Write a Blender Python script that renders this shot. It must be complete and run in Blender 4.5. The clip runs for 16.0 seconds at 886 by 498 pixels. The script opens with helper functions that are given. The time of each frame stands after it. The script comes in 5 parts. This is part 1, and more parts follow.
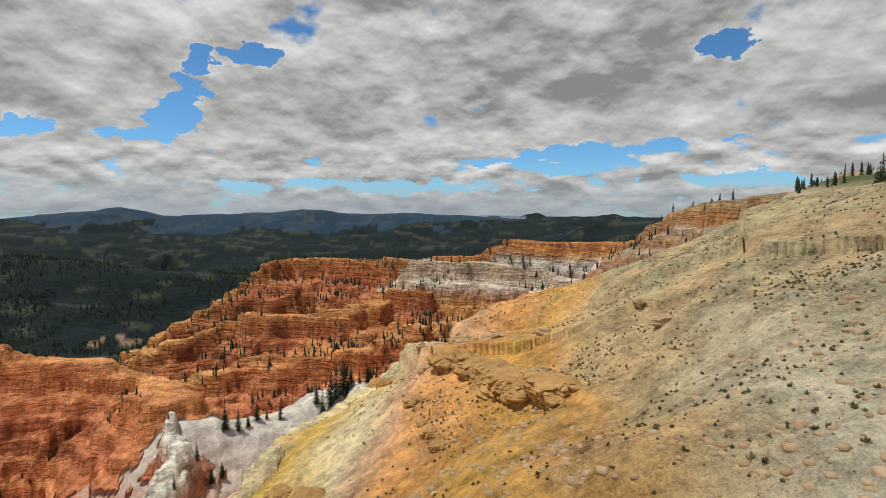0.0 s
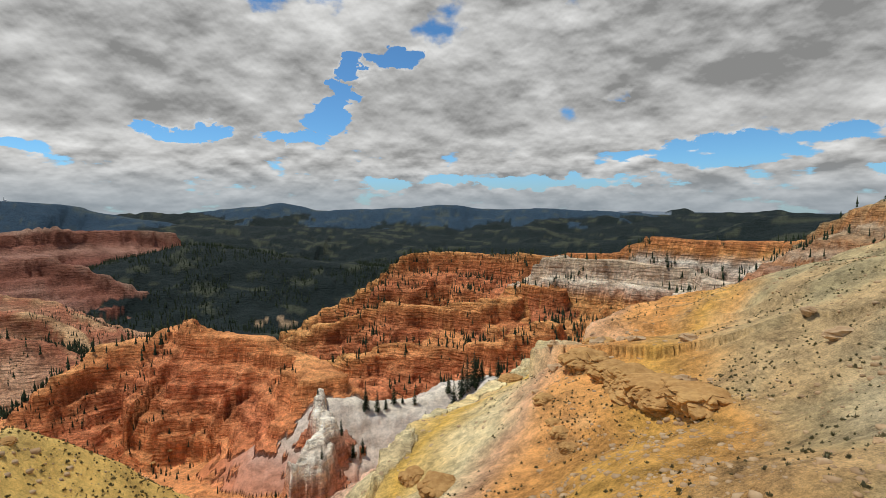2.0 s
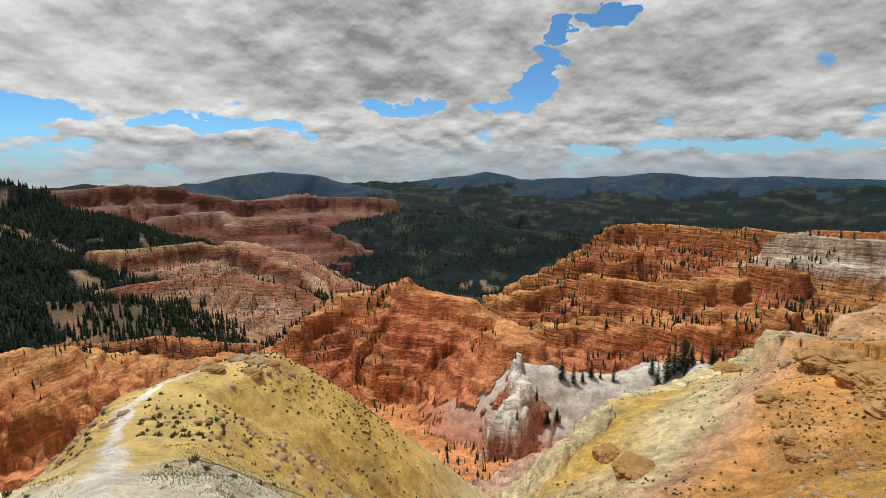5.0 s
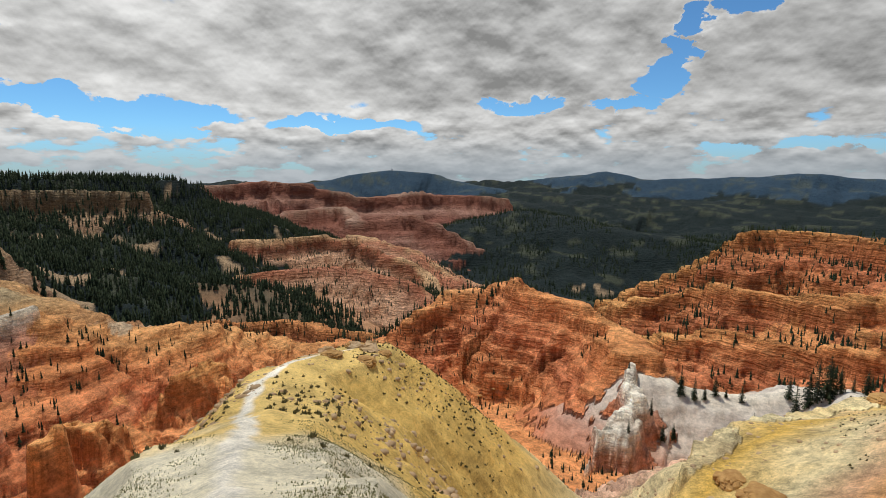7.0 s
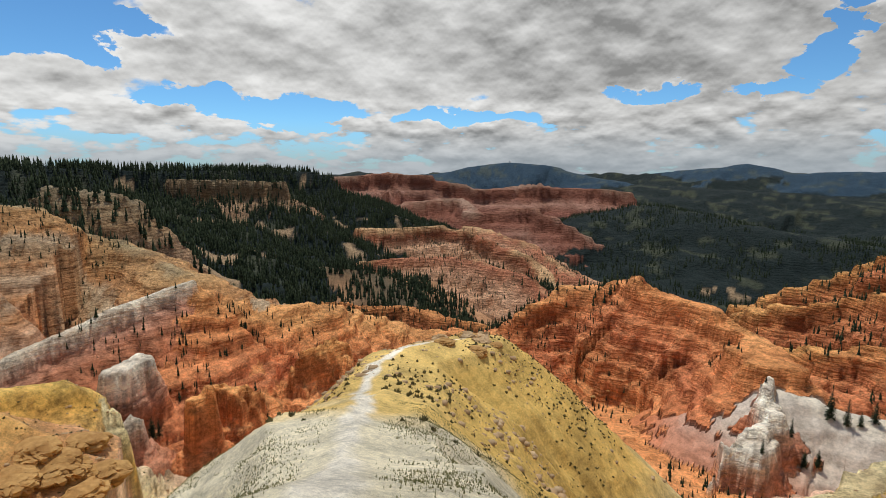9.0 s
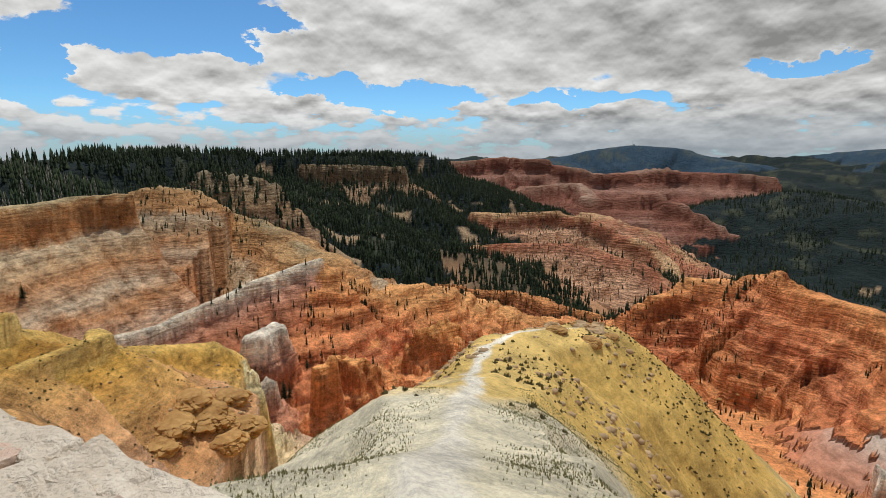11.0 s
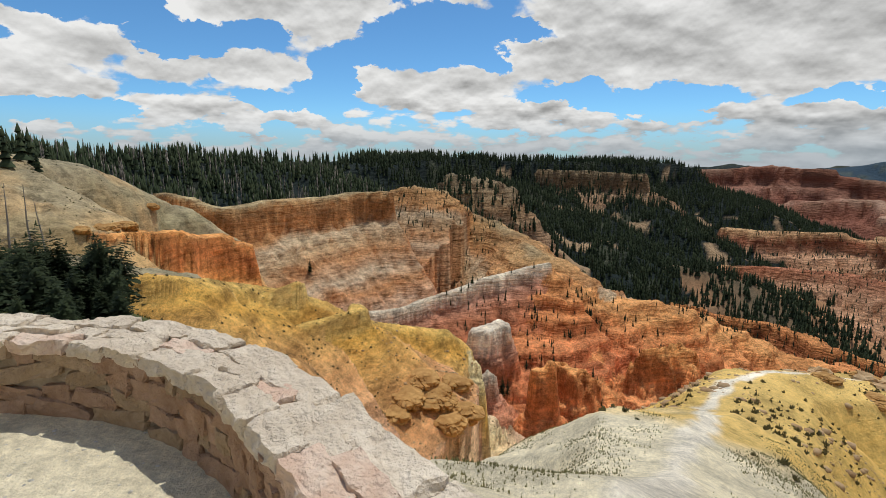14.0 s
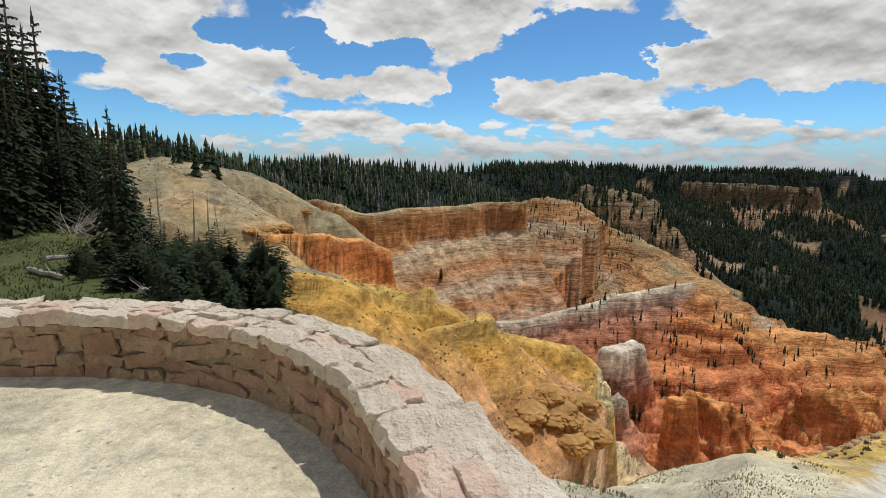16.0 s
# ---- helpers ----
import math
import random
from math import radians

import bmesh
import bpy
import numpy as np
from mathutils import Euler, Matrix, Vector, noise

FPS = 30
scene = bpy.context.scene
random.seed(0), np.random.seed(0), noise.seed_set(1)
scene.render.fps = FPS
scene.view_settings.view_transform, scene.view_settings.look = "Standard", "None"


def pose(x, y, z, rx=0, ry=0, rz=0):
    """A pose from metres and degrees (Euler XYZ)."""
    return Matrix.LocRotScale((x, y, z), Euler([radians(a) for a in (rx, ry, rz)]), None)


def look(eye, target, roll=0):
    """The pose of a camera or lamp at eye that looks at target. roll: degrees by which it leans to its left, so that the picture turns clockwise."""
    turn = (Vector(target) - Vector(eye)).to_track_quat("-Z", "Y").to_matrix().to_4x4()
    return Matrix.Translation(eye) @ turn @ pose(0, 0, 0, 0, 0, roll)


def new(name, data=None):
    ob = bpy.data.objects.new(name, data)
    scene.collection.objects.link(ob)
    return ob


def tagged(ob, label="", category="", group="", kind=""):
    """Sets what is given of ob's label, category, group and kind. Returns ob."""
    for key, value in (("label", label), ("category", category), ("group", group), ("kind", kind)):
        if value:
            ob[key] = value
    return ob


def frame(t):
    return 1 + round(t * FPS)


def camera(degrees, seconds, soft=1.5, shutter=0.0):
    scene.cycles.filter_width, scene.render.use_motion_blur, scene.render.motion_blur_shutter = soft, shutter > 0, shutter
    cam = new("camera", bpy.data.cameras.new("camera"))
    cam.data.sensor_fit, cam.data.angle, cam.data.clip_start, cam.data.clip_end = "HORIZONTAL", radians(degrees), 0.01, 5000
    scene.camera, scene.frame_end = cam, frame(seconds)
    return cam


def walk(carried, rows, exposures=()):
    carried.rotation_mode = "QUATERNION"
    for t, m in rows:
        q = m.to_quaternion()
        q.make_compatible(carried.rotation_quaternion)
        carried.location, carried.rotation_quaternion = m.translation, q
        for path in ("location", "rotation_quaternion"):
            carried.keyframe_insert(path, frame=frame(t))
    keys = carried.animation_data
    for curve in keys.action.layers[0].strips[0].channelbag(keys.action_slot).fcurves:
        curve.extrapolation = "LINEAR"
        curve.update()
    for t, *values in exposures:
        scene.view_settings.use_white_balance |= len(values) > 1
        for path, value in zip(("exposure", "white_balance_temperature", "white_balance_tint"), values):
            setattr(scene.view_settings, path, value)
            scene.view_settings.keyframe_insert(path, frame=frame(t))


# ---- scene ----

# the camera: a slow turn on the spot at the lookout, eye 1.6 m over the terrace
cam = camera(80.9, 16.0, 0.8)
PATH = [
    (0.0, 0.0, 0.0, 1.6, 85.70, -0.00, 0.00),
    (0.5, 0.0, 0.0, 1.6, 85.48, 0.05, 2.83),
    (1.0, 0.0, 0.0, 1.6, 85.18, 0.16, 6.59),
    (1.5, 0.0, 0.0, 1.6, 85.22, 0.12, 10.72),
    (2.0, 0.0, 0.0, 1.6, 85.19, 0.02, 14.63),
    (2.5, 0.0, 0.0, 1.6, 84.75, 0.77, 18.05),
    (3.0, 0.0, 0.0, 1.6, 84.21, 0.97, 21.57),
    (3.5, 0.0, 0.0, 1.6, 83.18, 0.48, 25.66),
    (4.0, 0.0, 0.0, 1.6, 82.51, 0.28, 29.47),
    (6.5, 0.0, 0.0, 1.6, 81.72, 0.24, 46.24),
    (7.0, 0.0, 0.0, 1.6, 81.76, -0.08, 49.09),
    (7.5, 0.0, 0.0, 1.6, 81.56, -0.51, 52.60),
    (8.0, 0.0, 0.0, 1.6, 81.15, -0.48, 56.45),
    (8.5, 0.0, 0.0, 1.6, 80.97, -0.18, 59.78),
    (9.0, 0.0, 0.0, 1.6, 80.89, -0.18, 61.88),
    (11.5, 0.0, 0.0, 1.6, 79.39, 0.03, 78.42),
    (12.0, 0.0, 0.0, 1.6, 79.72, -0.56, 82.65),
    (12.5, 0.0, 0.0, 1.6, 79.13, -0.39, 87.44),
    (13.0, 0.0, 0.0, 1.6, 78.86, -0.06, 91.87),
    (13.5, 0.0, 0.0, 1.6, 79.33, -0.14, 96.09),
    (14.0, 0.0, 0.0, 1.6, 79.85, -0.20, 99.84),
    (14.5, 0.0, 0.0, 1.6, 80.33, -0.26, 103.42),
    (15.0, 0.0, 0.0, 1.6, 80.69, -0.31, 107.23),
    (15.5, 0.0, 0.0, 1.6, 80.90, -0.31, 110.99),
    (16.0, 0.0, 0.0, 1.6, 80.93, -0.32, 114.31),
]
walk(cam, [(t, pose(x, y, z, rx, ry, rz)) for t, x, y, z, rx, ry, rz in PATH])

# ---- world, sun and exposure ----
SUN_AZ, SUN_EL = 80.0, 66.0        # degrees to the left of +y, degrees over the horizon


class Nodes:
    """Short hand for building node trees."""

    def __init__(self, tree):
        self.t = tree
        tree.nodes.clear()

    def n(self, kind, **kw):
        node = self.t.nodes.new(kind)
        for k, v in kw.items():
            if k == "noise_dimensions":
                node.noise_dimensions = v
            elif k == "operation":
                node.operation = v
            elif k == "blend_type":
                node.data_type, node.blend_type = "RGBA", v
            elif k == "interpolation_type":
                node.interpolation_type = v
            elif k == "attribute_name":
                node.attribute_name = v
        return node

    def put(self, sock, v):
        if isinstance(v, bpy.types.NodeSocket):
            self.t.links.new(v, sock)
        elif isinstance(v, tuple) and len(v) == 3 and sock.type == "RGBA":
            sock.default_value = (*v, 1)
        else:
            sock.default_value = v

    def math(self, op, a, b=0.0, c=None):
        m = self.n("ShaderNodeMath", operation=op)
        self.put(m.inputs[0], a)
        self.put(m.inputs[1], b)
        if c is not None:
            self.put(m.inputs[2], c)
        return m.outputs[0]

    def vmath(self, op, a, b=(0, 0, 0), scale=None):
        m = self.n("ShaderNodeVectorMath", operation=op)
        self.put(m.inputs[0], a)
        if op == "SCALE":
            self.put(m.inputs["Scale"], scale)
        else:
            self.put(m.inputs[1], b)
        return m.outputs["Value"] if op in ("DOT_PRODUCT", "LENGTH", "DISTANCE") else m.outputs[0]

    def noise(self, vec, scale, detail=4.0, rough=0.5, dist=0.0):
        m = self.n("ShaderNodeTexNoise", noise_dimensions="3D")
        self.put(m.inputs["Vector"], vec)
        for k, v in (("Scale", scale), ("Detail", detail), ("Roughness", rough), ("Distortion", dist)):
            m.inputs[k].default_value = v
        return m.outputs["Fac"]

    def ramp(self, v, lo, hi, a=0.0, b=1.0, smooth=True):
        m = self.n("ShaderNodeMapRange", interpolation_type="SMOOTHSTEP" if smooth else "LINEAR")
        for k, x in enumerate((v, lo, hi, a, b)):
            self.put(m.inputs[k], x)
        return m.outputs[0]

    def mix(self, f, a, b, kind="MIX"):
        m = self.n("ShaderNodeMix", blend_type=kind)
        self.put(m.inputs[0], f)
        self.put(m.inputs[6], a)
        self.put(m.inputs[7], b)
        return m.outputs[2]


# openings in the cloud deck and single clouds: azimuth to the left, elevation, half width, half height in degrees, strength
GAPS_RIGHT = [(26.8, 9.3, 1.9, 1.7, 1), (25.4, 12.2, 0.9, 1.3, 0.9), (23.6, 14.3, 1.5, 1.2, 1), (19.9, 15.6, 2.2, 1.0, 0.9), (-27.3, 15.6, 2.3, 1.2, 1), (40.3, 7.0, 4.1, 0.7, 0.8), (30.2, 7.1, 3.0, 0.5, 0.7), (-13.3, 5.0, 8.6, 1.2, 0.7), (-23.3, 6.2, 6.9, 0.7, 0.5), (-30.3, 3.0, 5.9, 0.7, 0.7), (8.1, 2.6, 15.6, 0.7, 0.5), (-3.5, 11.3, 1.3, 0.8, 0.5), (60.0, 5.2, 7.1, 0.7, 0.8)]
GAPS_LEFT = [(91.3, 12.4, 4.8, 0.9, 1), (95.2, 10.0, 1.8, 1.5, 0.8), (86.7, 6.6, 3.9, 1.1, 1), (78.1, 5.5, 6.5, 1.3, 1), (76.6, 3.7, 3.7, 0.6, 0.8), (100.6, 12.0, 6.6, 2.8, 1), (117.3, 11.6, 2.3, 1.1, 0.9), (111.6, 6.9, 2.7, 2.6, 1), (115.9, 5.3, 4.4, 0.8, 0.9), (117.4, 2.6, 3.1, 0.5, 0.6), (132.3, 12.7, 5.7, 1.4, 1), (126.4, 10.7, 5.0, 1.5, 1), (139.2, 9.9, 1.9, 0.9, 0.8), (146.4, 5.2, 4.5, 0.9, 1), (135.4, 3.9, 5.6, 0.8, 1), (142.4, 4.0, 5.8, 1.0, 0.8), (120.0, 11.5, 3.5, 1.1, 0.7), (108.6, 10.2, 3.6, 1.1, 0.6), (148.6, 8.7, 2.4, 0.9, 0.6)]
CLOUDS = [(146.3, 11.3, 12.0, 3.2, 1), (133.5, 10.3, 3.9, 2.0, 1), (136.4, 5.9, 4.5, 1.3, 0.9), (115.8, 15.3, 11.5, 3.0, 1), (118.1, 8.5, 4.8, 1.3, 1), (125.9, 8.0, 2.9, 1.3, 0.8), (102.5, 7.2, 7.0, 2.1, 1), (81.0, 11.3, 12.5, 2.9, 1), (144.0, 7.2, 2.6, 0.9, 0.8), (122.4, 4.1, 9.2, 1.3, 0.8), (91.5, 4.4, 5.2, 1.5, 0.8), (61.5, 12.4, 27.0, 4.6, 0.8), (16.5, 11.5, 7.5, 3.9, 0.7), (-12.6, 14.4, 15.2, 5.2, 0.7), (38.3, 13.8, 9.7, 4.8, 0.8)]


def sky_world():
    w = bpy.data.worlds.new("world")
    w.use_nodes = True
    scene.world = w
    g = Nodes(w.node_tree)
    d = g.vmath("NORMALIZE", g.n("ShaderNodeTexCoord").outputs["Generated"])
    sky = g.n("ShaderNodeTexSky")
    sky.sky_type, sky.sun_disc = "NISHITA", False
    sky.sun_elevation, sky.sun_rotation = radians(SUN_EL), radians(-SUN_AZ)
    sky.altitude, sky.air_density, sky.dust_density = 3000, 1.0, 0.4
    sep = g.n("ShaderNodeSeparateXYZ")
    g.put(sep.inputs[0], d)
    x, y, z = sep.outputs
    el = g.math("MULTIPLY", g.math("ARCSINE", z), 57.2958)
    az = g.math("MULTIPLY", g.math("ARCTAN2", g.math("MULTIPLY", x, -1.0), y), 57.2958)
    side = g.vmath("NORMALIZE", g.vmath("MULTIPLY", d, (1, 1, 0)))

    def field(scale, flat, detail, rough, lift=0.0):
        """Cloud noise round the horizon, flattened, and lifted by some degrees."""
        up = g.n("ShaderNodeCombineXYZ")
        g.put(up.inputs[2], g.math("MULTIPLY", g.math("ADD", el, lift), flat / 57.2958))
        return g.noise(g.vmath("ADD", side, up.outputs[0]), scale, detail, rough, 0.0)

    # ragged edges for the openings
    wob = g.math("MULTIPLY", g.math("SUBTRACT", field(11.0, 1.7, 6, 0.6), 0.5), 9.0)
    wob2 = g.math("MULTIPLY", g.math("SUBTRACT", field(12.0, 1.7, 6, 0.6, 23.0), 0.5), 4.5)
    waz, wel = g.math("ADD", az, wob), g.math("ADD", el, wob2)

    def patches(rows):
        total = 0.0
        for a, e, ra, re, k in rows:
            u = g.math("MULTIPLY", g.math("SUBTRACT", waz, a), 1.0 / ra)
            v = g.math("MULTIPLY", g.math("SUBTRACT", wel, e), 1.0 / re)
            q = g.math("ADD", g.math("MULTIPLY", u, u), g.math("MULTIPLY", v, v))
            total = g.math("MAXIMUM", total, g.ramp(q, 0.25, 1.9, k, 0.0))
        return total

    gaps = g.math("MAXIMUM", patches(GAPS_RIGHT), patches(GAPS_LEFT))
    lumps = patches(CLOUDS)
    near = g.ramp(el, 4.0, 9.5)

    def dens(lift_low, lift_high, detail):
        lo = field(12.0, 3.0, detail, 0.54, lift_low)
        hi = field(5.0, 1.55, detail, 0.54, lift_high)
        m = g.n("ShaderNodeMix")
        for k, v in ((0, near), (2, lo), (3, hi)):
            g.put(m.inputs[k], v)
        return m.outputs[0]

    here, soft, above = dens(0.0, 0.0, 9.0), dens(0.0, 0.0, 3.5), dens(0.7, 1.9, 3.5)
    # the deck is closed on the far side and opens towards the woods
    open_sky = g.ramp(az, 40.0, 118.0, 0.30, 0.02)
    body = g.math("ADD", g.math("MULTIPLY", g.math("SUBTRACT", here, 0.5), 2.0), open_sky)
    body = g.math("ADD", body, g.math("MULTIPLY", lumps, 0.40))
    body = g.math("SUBTRACT", body, g.math("MULTIPLY", gaps, 0.72))
    body = g.math("SUBTRACT", body, g.ramp(el, 28.0, 45.0, 0.0, 0.35))
    alpha = g.ramp(body, -0.03, 0.13)
    # tops catch the sun, thick middles and bases are grey, billows all over
    lit = g.math("MULTIPLY", g.math("SUBTRACT", soft, above), 1.8)
    puff = g.math("SUBTRACT", field(8.0, 1.7, 4, 0.5), field(8.0, 1.7, 4, 0.5, 0.9))
    puff = g.math("ADD", g.math("MULTIPLY", puff, 1.3), g.math("MULTIPLY", g.math("SUBTRACT", field(24.0, 1.9, 5, 0.55), field(24.0, 1.9, 5, 0.55, 0.3)), 0.75))
    thick = g.ramp(g.math("SUBTRACT", body, g.math("MULTIPLY", g.math("SUBTRACT", here, soft), 1.4)), 0.05, 0.75)
    tone = g.math("ADD", g.math("ADD", 0.86, g.math("MULTIPLY", thick, g.ramp(az, 30.0, 125.0, -0.27, -0.17))), g.math("ADD", lit, g.math("MULTIPLY", puff, 0.8)))
    tone = g.math("ADD", tone, g.ramp(az, 10.0, 110.0, -0.15, 0.10))
    tone = g.math("MINIMUM", g.math("MAXIMUM", tone, 0.33), 1.12)
    cloud = g.mix(1.0, (1.0, 1.0, 0.985), tone, "MULTIPLY")
    blue = g.mix(1.0, sky.outputs[0], (0.080, 0.132, 0.160), "MULTIPLY")
    col = g.mix(alpha, blue, cloud)
    # the far air pales everything near the horizon
    col = g.mix(g.ramp(el, -0.6, 5.0, 0.72, 0.0), col, (0.40, 0.475, 0.54))
    bg = g.n("ShaderNodeBackground")
    g.put(bg.inputs[0], col)
    out = g.n("ShaderNodeOutputWorld")
    g.t.links.new(bg.outputs[0], out.inputs[0])


sky_world()

sun = new("sun", bpy.data.lights.new("sun", "SUN"))
sun.data.energy, sun.data.angle, sun.data.color = 3.7, radians(0.55), (1.0, 0.955, 0.87)
sun.matrix_world = look((-math.sin(radians(SUN_AZ)) * math.cos(radians(SUN_EL)), math.cos(radians(SUN_AZ)) * math.cos(radians(SUN_EL)), math.sin(radians(SUN_EL))), (0, 0, 0))
scene.view_settings.exposure = -0.42


# ---- materials ----
def material(name, base, other, scale, rough=0.9, bump=0.3, dist=0.02, spec=0.2, random_amount=0.0, metal=0.0):
    """A rough natural surface: two colours mixed by coarse and fine grain, with relief."""
    m = bpy.data.materials.new(name)
    m.use_nodes = True
    g = Nodes(m.node_tree)
    p = g.n("ShaderNodeTexCoord").outputs["Object"]
    fine, coarse = g.noise(p, scale, 6, 0.62), g.noise(p, scale * 0.17, 3, 0.5)
    f = g.ramp(g.math("ADD", g.math("MULTIPLY", fine, 0.6), g.math("MULTIPLY", coarse, 0.4)), 0.36, 0.64)
    col = g.mix(f, base, other)
    if random_amount:
        rnd = g.n("ShaderNodeObjectInfo").outputs["Random"]
        isl = g.n("ShaderNodeNewGeometry").outputs["Random Per Island"]
        k = g.math("ADD", g.math("MULTIPLY", rnd, 0.5), g.math("MULTIPLY", isl, 0.5))
        col = g.mix(1.0, col, g.ramp(k, 0, 1, 1 - random_amount, 1 + random_amount, smooth=False), "MULTIPLY")
    b = g.n("ShaderNodeBsdfPrincipled")
    g.put(b.inputs["Base Color"], col)
    b.inputs["Roughness"].default_value, b.inputs["Specular IOR Level"].default_value, b.inputs["Metallic"].default_value = rough, spec, metal
    bp = g.n("ShaderNodeBump")
    bp.inputs["Strength"].default_value, bp.inputs["Distance"].default_value = bump, dist
    g.put(bp.inputs["Height"], g.math("ADD", fine, g.noise(p, scale * 4.1, 4, 0.6)))
    g.put(b.inputs["Normal"], bp.outputs[0])
    g.t.links.new(b.outputs[0], g.n("ShaderNodeOutputMaterial").inputs[0])
    return m


NEEDLES = material("needles", (0.018, 0.030, 0.014), (0.045, 0.060, 0.024), 3.0, 0.85, 0.2, 0.02, 0.15, 0.35)
NEEDLES_FAR = material("needles_far", (0.021, 0.033, 0.018), (0.045, 0.060, 0.030), 0.3, 0.9, 0.0, 0.02, 0.1, 0.45)
BARK = material("bark", (0.10, 0.075, 0.055), (0.20, 0.16, 0.13), 9.0, 0.95, 0.5, 0.02)
GREY_STEM = material("grey_stem", (0.11, 0.10, 0.085), (0.20, 0.18, 0.16), 0.5, 0.9, 0.2, 0.02, 0.1, 0.3)
DEADWOOD = material("dead_wood", (0.26, 0.23, 0.20), (0.42, 0.38, 0.33), 7.0, 0.9, 0.4, 0.02, 0.2, 0.2)
SAGE = material("sage", (0.15, 0.14, 0.07), (0.27, 0.24, 0.13), 8.0, 0.95, 0.3, 0.02, 0.1, 0.4)
DRY_GRASS = material("dry_grass", (0.27, 0.27, 0.12), (0.46, 0.43, 0.23), 8.0, 0.95, 0.2, 0.01, 0.1, 0.35)
MEADOW_GRASS = material("meadow_grass", (0.075, 0.095, 0.03), (0.16, 0.165, 0.06), 8.0, 0.9, 0.2, 0.01, 0.1, 0.35)
# pink-brown and tan rubble, its colour also darkened for the wall's shaded faces
SHADED_STONE = material("shaded_wall_stone", (0.33, 0.20, 0.125), (0.49, 0.33, 0.23), 7.0, 0.92, 1.0, 0.035, 0.2, 0.16)
SHADED_STONE_TAN = material("shaded_wall_stone_tan", (0.33, 0.23, 0.14), (0.47, 0.35, 0.235), 7.0, 0.92, 1.0, 0.035, 0.2, 0.16)
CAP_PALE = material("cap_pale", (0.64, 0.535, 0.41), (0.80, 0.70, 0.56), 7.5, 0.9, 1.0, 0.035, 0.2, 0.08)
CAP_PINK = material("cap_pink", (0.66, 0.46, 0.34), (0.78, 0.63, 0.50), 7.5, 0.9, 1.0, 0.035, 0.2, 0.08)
MORTAR = material("mortar", (0.33, 0.26, 0.19), (0.46, 0.38, 0.29), 14.0, 0.97, 0.8, 0.02)
GRAVEL = material("gravel", (0.52, 0.49, 0.43), (0.66, 0.63, 0.57), 30.0, 0.97, 0.9, 0.015)
BOULDER = material("boulder", (0.42, 0.27, 0.14), (0.58, 0.42, 0.25), 1.2, 0.95, 0.7, 0.05, 0.15, 0.3)
CRAG = material("crag", (0.40, 0.215, 0.075), (0.60, 0.36, 0.135), 1.6, 0.95, 0.9, 0.08, 0.15, 0.15)
WHITE_PAINT = material("white_paint", (0.75, 0.75, 0.74), (0.8, 0.8, 0.8), 10, 0.6)


